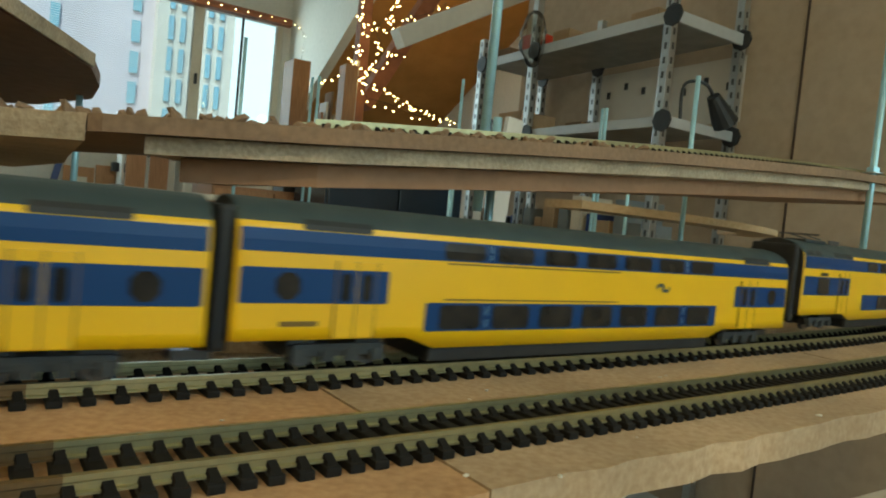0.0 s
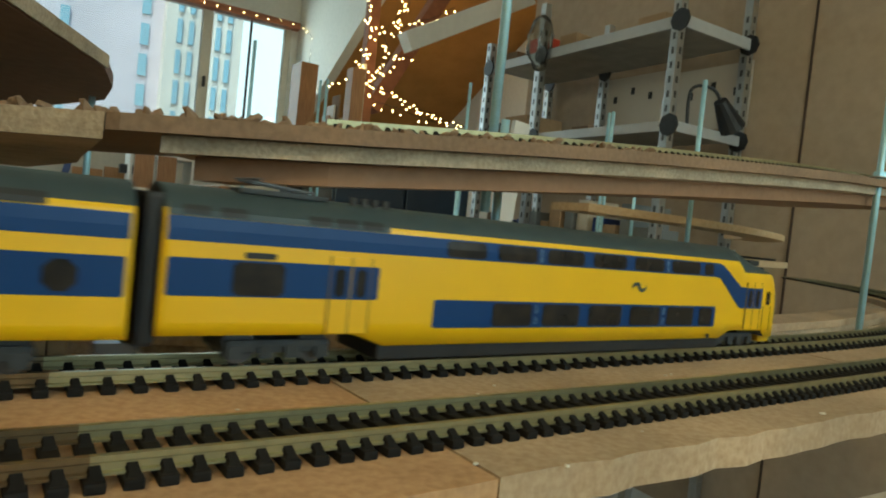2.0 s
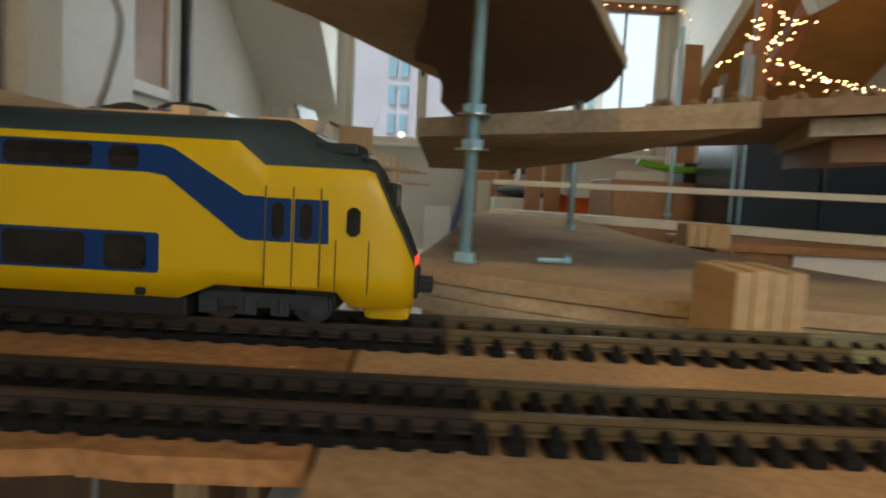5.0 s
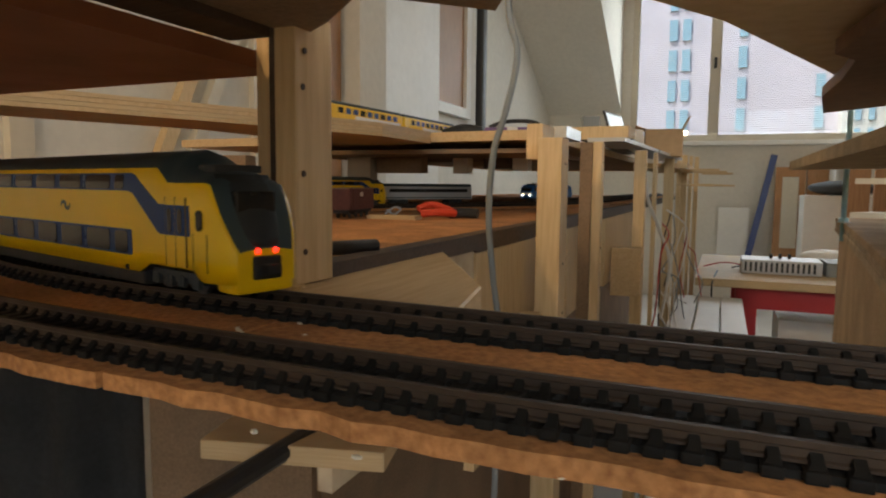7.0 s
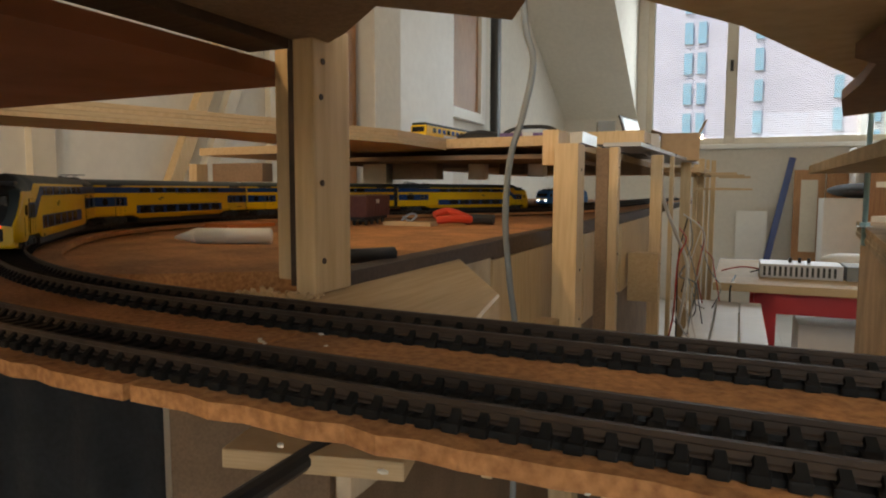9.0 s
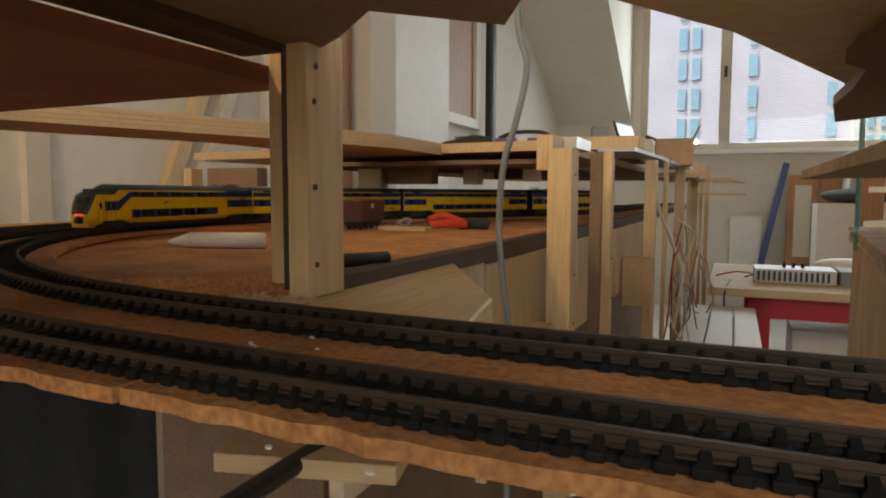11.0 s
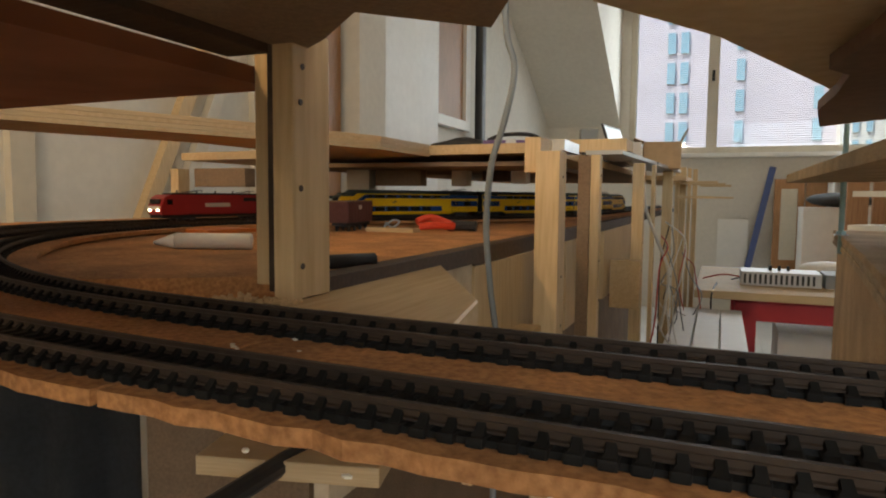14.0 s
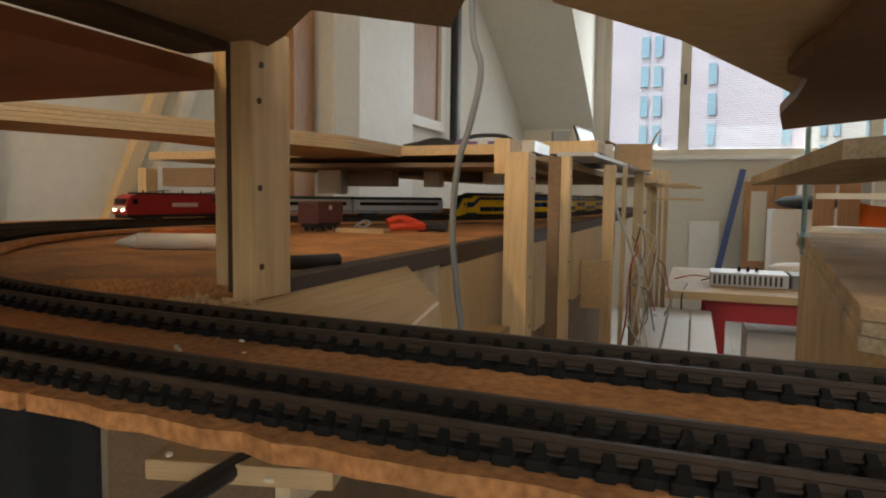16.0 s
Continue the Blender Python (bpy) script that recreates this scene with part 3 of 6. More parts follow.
right_top = [(0.0155, 0.274)] + [p for p in MID_FRONT if p[0] > 0.016] + [(0.95, 0.62), (0.75, 0.53), (0.55, 0.475), (0.3, 0.44), (0.1, 0.45), (0.0175, 0.46)]
slab("upper_ramp_board", right_top, lambda x, y: mid_z(x, y) - 0.0065, mid_z, CHIPDARK, "climbing dark-topped chipboard ramp over the tracks", "ramp board", "thing")
lower_front = [p for p in MID_FRONT if p[0] > 0.05]
slab("ramp_underlayer", [(0.035, 0.275)] + [(u, n + 0.006) for u, n in lower_front] + [(0.95, 0.61), (0.55, 0.465), (0.3, 0.43), (0.1, 0.43)], lambda x, y: mid_z(x, y) - 0.0135, lambda x, y: mid_z(x, y) - 0.0067, CHIPEDGE, "second pale chipboard layer under the ramp", "ramp board", "thing")
slab("ramp_soffit", [(0.05, 0.285)] + [(u, n + 0.014) for u, n in lower_front] + [(0.95, 0.60), (0.55, 0.455), (0.3, 0.42), (0.1, 0.42)], lambda x, y: mid_z(x, y) - 0.0235, lambda x, y: mid_z(x, y) - 0.0137, SOFFIT, "smooth brown fibreboard underside of the ramp", "ramp board", "thing")


# ---- double-deck train ----
TOP = 0.0522
BAND0, BAND1, STRIP = 0.0366, 0.0434, 0.0453      # upper blue band, yellow strip over it
LOW0, LOW1, DOOR0, DOOR1 = 0.0119, 0.0219, 0.0213, 0.0320


def side_y(z):
    return float(np.interp(z, [0.0, 0.036, 0.040, BAND1, STRIP, 0.0475, 0.0495, 0.0510, TOP], [0.0160, 0.0160, 0.0159, 0.0154, 0.0148, 0.0131, 0.0104, 0.0070, 0.0]))


CAB_X = [-0.001, 0.0, 0.003, 0.0055, 0.0075, 0.010, 0.0125, 0.015, 0.0235, 0.029, 0.034]
CAB_Z = [0.0160, 0.0178, 0.0252, 0.0305, 0.0350, 0.0404, 0.0432, 0.0444, 0.0464, 0.0498, TOP]


def coach_shape(x, length, cab):
    """Bottom, top and width factor of the body at x; the cab is at x = 0."""
    def ends(v):
        return float(np.interp(v, [0.0, 0.0575, 0.0615, 0.069], [0.0100, 0.0100, 0.0088, 0.0060]))
    far = ends(length - x)
    if not cab:
        return max(ends(x), far), TOP, 1.0
    zb = float(np.interp(x, [0.0, 0.010, 0.0135, 0.0165, 0.018, 0.047, 0.0555], [0.0022, 0.0022, 0.0056, 0.0078, 0.0096, 0.0098, 0.0060]))
    zt = float(np.interp(x, CAB_X, CAB_Z))
    w = float(np.interp(x, [0.0, 0.0012, 0.003, 0.006, 0.011, 0.018], [0.70, 0.78, 0.86, 0.93, 0.98, 1.0]))
    return max(zb, far), zt, w


def cab_fall(x):
    """How far the line between yellow and grey drops towards the cab."""
    return float(np.interp(x, [0.036, 0.0425], [0.0055, 0.0]))


def body_bm(length, cab):
    zs = [0.0, 0.014, 0.026, 0.036, 0.040, BAND1, STRIP, 0.0475, 0.0495, 0.0510, TOP]
    xs = sorted(set([0.0, 0.0005, 0.0012, 0.002, 0.003, 0.0045, 0.006, 0.008, 0.010, 0.012, 0.0145, 0.0165, 0.018, 0.022, 0.026, 0.028, 0.030, 0.032, 0.034, 0.036, 0.038, 0.0405, 0.0425, 0.047, 0.052, 0.0555, 0.0575, 0.0615, 0.065, 0.069, 0.1, length / 2,
                     length - 0.069, length - 0.065, length - 0.0615, length - 0.0575, length - 0.002, length]))
    b = bmesh.new()
    rings = []
    for x in xs:
        zb, zt, w = coach_shape(x, length, cab)
        ring = []
        for i, z in enumerate(zs):
            drop = cab_fall(x) * min(1.0, max(0.0, (z - 0.030) / 0.012)) if cab else 0.0
            zz = zb if i == 0 else z - drop
            if i > 6:
                lo = STRIP - drop
                zz = lo + (zt - lo) * (z - STRIP) / (TOP - STRIP)
            if zz > zt - 0.0003 * (10 - i):
                zz = zt - 0.0003 * (10 - i)
            yy = side_y(z) * w
            if x > length - 0.0015 or (not cab and x < 0.0005):
                yy *= 0.96
            ring.append((yy, max(zz, zb + 0.0002 * i)))
        full = [(y, z) for y, z in ring] + [(-y, z) for y, z in ring[-2::-1]]
        rings.append([b.verts.new((x, y, z)) for y, z in full])
    k = len(rings[0])
    for r0, r1 in zip(rings, rings[1:]):
        for i in range(k):
            f = b.faces.new((r0[i], r0[(i + 1) % k], r1[(i + 1) % k], r1[i]))
            f.material_index = 1 if 6 <= i <= k - 8 else 0
            if i == k - 1:
                f.material_index = 2
            f.smooth = True
    e = b.faces.new(rings[0])
    e.material_index = 0 if cab else 2
    e = b.faces.new(rings[-1][::-1])
    e.material_index = 2
    bmesh.ops.recalc_face_normals(b, faces=list(b.faces))
    return b


def panel(pts, side, proud=0.00022, cab=False, length=0.31):
    """A thin painted or glazed panel on the coach side, outline in (x, z)."""
    b = bmesh.new()
    b.faces.new([b.verts.new((x, 0, z)) for x, z in pts])
    for z in (0.036, 0.038, 0.040, 0.0417, BAND1, STRIP, 0.0475):
        bmesh.ops.bisect_plane(b, geom=list(b.verts) + list(b.edges) + list(b.faces), plane_co=(0, 0, z), plane_no=(0, 0, 1))
    if cab:
        for x in (0.004, 0.008, 0.013, 0.02, 0.03, 0.04, 0.05):
            bmesh.ops.bisect_plane(b, geom=list(b.verts) + list(b.edges) + list(b.faces), plane_co=(x, 0, 0), plane_no=(1, 0, 0))
    r = bmesh.ops.extrude_face_region(b, geom=list(b.faces))
    top = [v for v in r["geom"] if isinstance(v, bmesh.types.BMVert)]
    tops = set(top)
    for v in b.verts:
        x, z = v.co.x, v.co.z
        y = side_y(z)
        if cab and x < 0.05:
            zb, zt, w = coach_shape(x, length, True)
            y = side_y(min(z + cab_fall(x) * min(1.0, max(0.0, (z - 0.030) / 0.012)), TOP)) * w
        v.co.y = side * (y + (proud if v in tops else -0.0006))
    bmesh.ops.recalc_face_normals(b, faces=list(b.faces))
    return b


def rect(x0, x1, z0, z1, c=0.0006):
    return [(x0 + c, z0), (x1 - c, z0), (x1, z0 + c), (x1, z1 - c), (x1 - c, z1), (x0 + c, z1), (x0, z1 - c), (x0, z0 + c)]


def bogie(parent, x):
    g = part("bogie", box(x - 0.0165, -0.0118, 0.0035, x + 0.0165, 0.0118, 0.0072, 0.0006), BOGIE, parent)
    for sd in (-1, 1):
        b = bmesh.new()
        for dx in (-0.0135, -0.004, 0.004, 0.0135):
            box(x + dx - 0.0022, sd * 0.0118, 0.0022, x + dx + 0.0022, sd * 0.0132, 0.0062, bm=b)
        box(x - 0.0155, sd * 0.0116, 0.0056, x + 0.0155, sd * 0.0128, 0.0078, bm=b)
        for dx in (-0.0014, 0.0014):
            cyl(0.0011, (x + dx * 3, sd * 0.0125, 0.003), (x + dx * 3, sd * 0.0125, 0.0066), 6, b)
        part("side_frame", b, BOGIE, g)
    for dx in (-0.0115, 0.0115):
        b = cyl(0.0053, (x + dx, -0.0095, 0.0053), (x + dx, -0.0075, 0.0053), 20)
        cyl(0.0053, (x + dx, 0.0075, 0.0053), (x + dx, 0.0095, 0.0053), 20, b)
        cyl(0.0012, (x + dx, -0.0095, 0.0053), (x + dx, 0.0095, 0.0053), 8, b)
        part("wheelset", b, WHEEL, g)


def side_panels(c, outline, mat, name, label="", cab=False, proud=0.00022, length=0.31):
    for sd in (-1, 1):
        part(name, panel(outline, sd, proud, cab, length), mat, c, label)


def doors(c, x0, x1, length, cab=False):
    mid = (x0 + x1) / 2
    for a, b2 in ((x0, mid - 0.0002), (mid + 0.0002, x1)):
        side_panels(c, rect(a, b2, 0.0104, 0.0346, 0.0003), YELLOW, "door_leaf", cab=cab, proud=0.0005, length=length)
    for a, b2 in ((x0, mid - 0.0002), (mid + 0.0002, x1)):
        side_panels(c, rect(a + 0.0002, b2 - 0.0002, DOOR0, DOOR1, 0.0003), BLUE, "door_band", cab=cab, proud=0.0007, length=length)
        side_panels(c, rect(a + 0.0019, b2 - 0.0016, DOOR0 + 0.0008, DOOR1 - 0.0010, 0.0010), GLASSDARK, "door_window", cab=cab, proud=0.0009, length=length)
    for x in (x0, mid, x1):
        side_panels(c, rect(x - 0.00018, x + 0.00018, 0.0104, 0.0348, 0.0001), DOORLINE, "door_gap", cab=cab, proud=0.0006, length=length)


def window_row(c, xs, z0, z1, mat, length, cab=False):
    for a, b2 in xs:
        side_panels(c, rect(a, b2, z0, z1, 0.0010), mat, "train_window", cab=cab, proud=0.0005, length=length)


def emblem(c, x, z, w=0.010):
    """Two curved arrows as one plain mark."""
    for sd in (-1, 1):
        b = bmesh.new()
        for k in (-1, 1):
            pts = []
            for i in range(9):
                a = math.pi * (0.95 - 0.9 * i / 8)
                pts.append((x + k * (w * 0.2 + math.cos(a) * w * 0.3), z + k * (math.sin(a) * w * 0.22 - w * 0.07)))
            q = [(px, pz + 0.0008) for px, pz in pts] + [(px, pz - 0.0008) for px, pz in pts[::-1]]
            f = b.faces.new([b.verts.new((px, sd * (side_y(pz) + 0.0003), pz)) for px, pz in q])
        bmesh.ops.recalc_face_normals(b, faces=list(b.faces))
        if sd > 0:
            bmesh.ops.reverse_faces(b, faces=[f for f in b.faces if f.normal.y < 0])
        bmesh.ops.solidify(b, geom=list(b.faces), thickness=0.0002)
        part("side_mark", b, ROOFGREY, c, "grey curved double-arrow mark")


def end_coach(length, label, lit, pantograph):
    c = empty("train_coach", Matrix(), label, "model train coach", "double-deck train")
    part("body", body_bm(length, True), [YELLOW, ROOFGREY, UNDER], c, smooth=False)
    # upper blue band sweeping down behind the cab
    band = [(length - 0.001, BAND0), (length - 0.001, BAND1), (0.0605, BAND1), (0.0575, BAND1 - 0.0007), (0.0405, DOOR1 + 0.0002), (0.0205, DOOR1), (0.0202, DOOR0), (0.0395, DOOR0), (0.0412, DOOR0 + 0.0006), (0.0590, BAND0 - 0.0007), (0.063, BAND0)]
    side_panels(c, band, BLUE, "blue_band", cab=True, length=length)
    low = rect(0.0605, 0.2244, LOW0, LOW1, 0.0006)
    side_panels(c, low, BLUE, "lower_blue_band", length=length)
    window_row(c, [(0.0635, 0.0735), (0.0782, 0.0978), (0.103, 0.123), (0.1285, 0.1485), (0.154, 0.174), (0.1795, 0.1985)], LOW0 + 0.0007, LOW1 - 0.0008, GLASSDARK, length)
    window_row(c, [(0.0655, 0.0725), (0.0765, 0.0975), (0.103, 0.123), (0.1285, 0.1485), (0.154, 0.174), (0.1795, 0.1985), (0.204, 0.221)], BAND0 + 0.0006, BAND1 - 0.0006, GLASSDARK, length)
    for x in (0.0992, 0.1762):
        for z0, z1 in ((LOW0 + 0.0012, LOW0 + 0.0042), (LOW1 - 0.0045, LOW1 - 0.001), (BAND0 + 0.0008, BAND0 + 0.0030), (BAND1 - 0.0034, BAND1 - 0.0006)):
            side_panels(c, rect(x, x + 0.0016, z0, z1, 0.0004), PALE, "pale_pillar", length=length)
    side_panels(c, rect(length - 0.0655, length - 0.0015, DOOR0, DOOR1, 0.0005), BLUE, "door_level_band", length=length)
    doors(c, length - 0.0625, length - 0.0485, length)
    doors(c, 0.0222, 0.0352, length, True)
    side_panels(c, rect(0.0128, 0.0160, 0.0235, 0.0306, 0.0010), GLASSDARK, "cab_side_window", cab=True, proud=0.0006, length=length)
    for a in (0.0105, 0.0183):
        side_panels(c, rect(a, a + 0.0003, 0.0092, 0.0225, 0.0001), DOORLINE, "cab_door_line", cab=True, length=length)
    side_panels(c, rect(length - 0.034, length - 0.019, DOOR0 + 0.0005, DOOR1 - 0.0006, 0.0012), GLASSDARK, "train_window", proud=0.0006, length=length)
    side_panels(c, rect(length - 0.031, length - 0.022, DOOR1 + 0.0006, DOOR1 + 0.0024, 0.0003), ROOFDARK, "vent_window", proud=0.0005, length=length)
    side_panels(c, rect(length - 0.0685, length - 0.001, BAND1 + 0.0001, 0.0470, 0.0003), ROOFGREY, "roof_fairing", length=length)
    for x in (length - 0.066, length - 0.057, length - 0.048, length - 0.022, length - 0.012):
        side_panels(c, rect(x, x + 0.0075, BAND1 + 0.0006, 0.0466, 0.0004), ROOFDARK, "roof_grille", length=length, proud=0.0004)
    side_panels(c, rect(0.0635, 0.0660, 0.0062, 0.0082, 0.0004), UNDER, "jacking_notch", length=length, proud=0.0003)
    emblem(c, 0.1185, 0.0297, 0.0092)
    part("underframe", box(0.054, -0.0150, 0.0008, length - 0.068, 0.0150, 0.0062, 0.0008), UNDER, c)
    # nose
    b = bmesh.new()
    rows = []
    for i in range(8):
        zz = 0.0185 + i / 7 * 0.0245
        xx = float(np.interp(zz, CAB_Z, CAB_X))
        half = float(np.interp(zz, [0.0185, 0.0225, 0.033, 0.043], [0.0070, 0.0104, 0.0120, 0.0108]))
        rows.append([b.verts.new((xx - 0.0007 + 0.0018 * abs(j) ** 2, j * half, zz)) for j in (-1, -0.6, -0.2, 0.2, 0.6, 1)])
    for r0, r1 in zip(rows, rows[1:]):
        for i in range(5):
            b.faces.new((r0[i], r0[i + 1], r1[i + 1], r1[i]))
    bmesh.ops.recalc_face_normals(b, faces=list(b.faces))
    bmesh.ops.solidify(b, geom=list(b.faces), thickness=0.0008)
    part("windscreen", b, ROOFDARK, c, "black windscreen mask", smooth=True)
    part("windscreen_glass", box(0.0052, -0.0080, 0.0290, 0.0092, 0.0080, 0.0372, 0.0010), GLASSDARK, c)
    for sd in (-1, 1):
        part("tail_light" if lit == "red" else "head_light", cyl(0.0010, (-0.0004, sd * 0.0036, 0.0170), (0.002, sd * 0.0036, 0.0170), 10), REDLAMP if lit == "red" else WHITELAMP, c)
    part("coupler", box(-0.0046, -0.0030, 0.0085, 0.003, 0.0030, 0.0125, 0.0008), UNDER, c, "black automatic coupler")
    part("coupler_recess", box(-0.0010, -0.0056, 0.007, 0.004, 0.0056, 0.0152, 0.001), UNDER, c)
    part("nose_skirt", box(0.0004, -0.0118, 0.0022, 0.012, 0.0118, 0.0100, 0.002), YELLOW, c)
    part("roof_vent", box(0.0150, -0.0095, 0.0435, 0.0250, 0.0095, 0.0464, 0.0006), ROOFDARK, c)
    if pantograph:
        pan = part("pantograph_base", box(length - 0.05, -0.006, 0.0514, length - 0.022, 0.006, 0.0532, 0.0005), BOGIE, c)
        b = cyl(0.0005, (length - 0.046, 0.004, 0.0538), (length - 0.024, 0.004, 0.0556), 6)
        cyl(0.0005, (length - 0.046, -0.004, 0.0538), (length - 0.024, -0.004, 0.0556), 6, b)
        cyl(0.0005, (length - 0.026, -0.011, 0.0560), (length - 0.026, 0.011, 0.0560), 6, b)
        part("pantograph_arm", b, WHEEL, pan)
        for k in range(4):
            part("insulator", cyl(0.0011, (length - 0.06 - 0.004 * k, 0.004, 0.0508), (length - 0.06 - 0.004 * k, 0.004, 0.0542), 8), WHEEL, c)
    bogie(c, 0.036), bogie(c, length - 0.036)
    part("gangway", box(length - 0.001, -0.0125, 0.006, length + 0.0042, 0.0125, 0.0492, 0.0016), UNDER, c, "black concertina gangway")
    return c


def middle_coach(length, label):
    c = empty("train_coach", Matrix(), label, "model train coach", "double-deck train")
    part("body", body_bm(length, False), [YELLOW, ROOFGREY, UNDER], c)
    side_panels(c, rect(0.001, length - 0.001, BAND0, BAND1, 0.0003), BLUE, "blue_band", length=length)
    side_panels(c, rect(0.0645, length - 0.0645, LOW0, LOW1, 0.0006), BLUE, "lower_blue_band", length=length)
    step = (length - 0.135) / 7
    row = [(0.0675 + k * step + 0.0028, 0.0675 + (k + 1) * step - 0.0028) for k in range(7)]
    window_row(c, row, LOW0 + 0.0007, LOW1 - 0.0008, GLASSDARK, length)
    window_row(c, row, BAND0 + 0.0006, BAND1 - 0.0006, GLASSDARK, length)
    for k in (1, 6):
        x = 0.0675 + k * step - 0.0009
        for z0, z1 in ((LOW0 + 0.0012, LOW0 + 0.0042), (LOW1 - 0.0045, LOW1 - 0.001), (BAND0 + 0.0008, BAND0 + 0.0030), (BAND1 - 0.0034, BAND1 - 0.0006)):
            side_panels(c, rect(x, x + 0.0016, z0, z1, 0.0004), PALE, "pale_pillar", length=length)
    for x0, x1, d0, w0 in ((0.0015, 0.0495, 0.031, 0.012), (length - 0.0495, length - 0.0015, length - 0.045, length - 0.0195)):
        side_panels(c, rect(x0, x1, DOOR0, DOOR1, 0.0005), BLUE, "door_level_band", length=length)
        doors(c, d0, d0 + 0.014, length)
        side_panels(c, rect(w0, w0 + 0.0075, DOOR0 + 0.0012, DOOR1 - 0.0014, 0.0022), GLASSDARK, "train_window", proud=0.0006, length=length)
    for x0 in (0.0195, length - 0.0425):
        side_panels(c, rect(x0, x0 + 0.023, BAND1 + 0.0003, 0.0468, 0.0004), ROOFDARK, "roof_grille", length=length, proud=0.0004)
    for z in (LOW1 + 0.0009, BAND0 - 0.0012):
        side_panels(c, rect(length * 0.46, length - 0.072, z, z + 0.0005, 0.0001), DOORLINE, "side_moulding", length=length, proud=0.0003)
    emblem(c, length * 0.36, 0.0297, 0.0092)
    part("underframe", box(0.068, -0.0150, 0.0008, length - 0.068, 0.0150, 0.0062, 0.0008), UNDER, c)
    side_panels(c, rect(length - 0.026, length - 0.014, 0.0142, 0.0158, 0.0002), DOORLINE, "number_bar", length=length)
    for x in (0.036, length - 0.036):
        bogie(c, x)
    part("gangway", box(length - 0.001, -0.0125, 0.006, length + 0.0042, 0.0125, 0.0492, 0.0016), UNDER, c, "black concertina gangway")
    part("buffer_gear", box(-0.005, -0.004, 0.0035, 0.006, 0.004, 0.0065), WHEEL, c)
    return c


END_LEN, MID_LEN, GAP = 0.312, 0.297, 0.0065
MODEL = 0.985             # the toy's length against true H0 proportions
train = [(end_coach(END_LEN, "yellow and blue double-deck end coach with red tail lights", "red", True), END_LEN, 1),
         (middle_coach(MID_LEN, "yellow and blue double-deck middle coach with grey roof"), MID_LEN, 1),
         (middle_coach(MID_LEN, "yellow and blue double-deck middle coach with grey roof"), MID_LEN, 1),
         (end_coach(END_LEN, "yellow and blue double-deck end coach leading with white lights", "white", True), END_LEN, -1)]


def on_line(line, s, length, x0, sign, z):
    """Pose of a vehicle whose x = 0 end lies at s, riding on two bogies."""
    k = 0.036 * MODEL
    a, b = line.at(s + k), line.at(s + length * MODEL - k)
    d = (b - a).normalized()
    if sign > 0:
        o = a - d * k
        ang = math.atan2(d.y, d.x)
    else:
        o = b + d * k
        ang = math.atan2(-d.y, -d.x)
    return Matrix.Translation(o + Vector((0, 0, z))) @ Matrix.Rotation(ang, 4, "Z")


# ---- timber frame, rods and boards of the layout ----
def thing_box(name, u0, n0, z0, u1, n1, z1, mat, label, category, group="", bevel=0.0008, turn=0.0):
    cu, cn = (u0 + u1) / 2, (n0 + n1) / 2
    ob = part(name, box(u0 - cu, n0 - cn, 0, u1 - cu, n1 - cn, z1 - z0, bevel), mat, m=UN(cu, cn, z0, turn))
    return tagged(ob, label, category, group)


def post(u0, n0, u1, n1, z0, z1, label, screws=(), mat=None):
    cu, cn = (u0 + u1) / 2, (n0 + n1) / 2
    p = empty("timber_post", UN(cu, cn, z0), label, "post", "posts along the layout")
    part("timber", box(u0 - cu, n0 - cn, 0, u1 - cu, n1 - cn, z1 - z0, 0.0012), mat or PINE, p)
    for dn, z in screws:
        part("screw_head", cyl(0.0017, (u1 - cu - 0.001, dn, z - z0), (u1 - cu + 0.0007, dn, z - z0), 10), DARKWOOD, p)
    return p


post(-0.418, 0.300, -0.405, 0.336, -0.012, 0.134, "pale pine corner post with dark screw holes", [(-0.009, 0.1135), (-0.011, 0.0945), (-0.011, 0.0485), (-0.010, 0.006)])
post(-0.447, 0.322, -0.431, 0.346, -0.008, 0.14, "pale pine lath bolted behind the corner post", [(-0.004, 0.09), (-0.004, 0.045), (-0.004, 0.012)])
thing_box("packing_strip", -0.4305, 0.312, -0.01, -0.4185, 0.34, 0.138, DARKWOOD, "dark strip packed between two pine posts", "batten")
thing_box("overhead_beam", -0.446, 0.0, 0.1195, -0.419, 0.299, 0.1445, DARKWOOD, "dark stained beam under the upper deck", "beam")
slab("upper_deck", [(-1.15, 0.05), (-0.447, 0.05), (-0.447, 0.32), (-0.45, 0.345), (-1.15, 0.36)], 0.109, 0.119, REDWOOD, "red-brown board of the upper railway deck", "railway deck", "thing")
# outline drawn back out of view to n -0.34 to shade the near tracks
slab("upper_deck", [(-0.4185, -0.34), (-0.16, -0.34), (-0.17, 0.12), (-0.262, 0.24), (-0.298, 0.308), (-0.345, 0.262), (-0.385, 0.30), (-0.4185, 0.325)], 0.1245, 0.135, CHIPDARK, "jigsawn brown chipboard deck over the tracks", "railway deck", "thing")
slab("upper_deck", [(-0.27, 0.20), (-0.262, 0.372), (-0.20, 0.48), (-0.11, 0.72), (-0.10, 0.75), (-0.112, 0.20)], 0.150, 0.162, PLY, "pale underside of the highest helix board", "railway deck", "thing")
# tongue coloured as a shaded underside, with a pale strip for its lit edge
TONGUE = [(-0.1115, 0.24), (-0.085, 0.24), (-0.043, 0.342), (0.03, 0.533), (0.042, 0.62), (0.043, 0.715), (0.0, 0.845), (-0.087, 0.945), (-0.109, 0.775), (-0.108, 0.66), (-0.113, 0.565), (-0.13, 0.535), (-0.12, 0.45)]
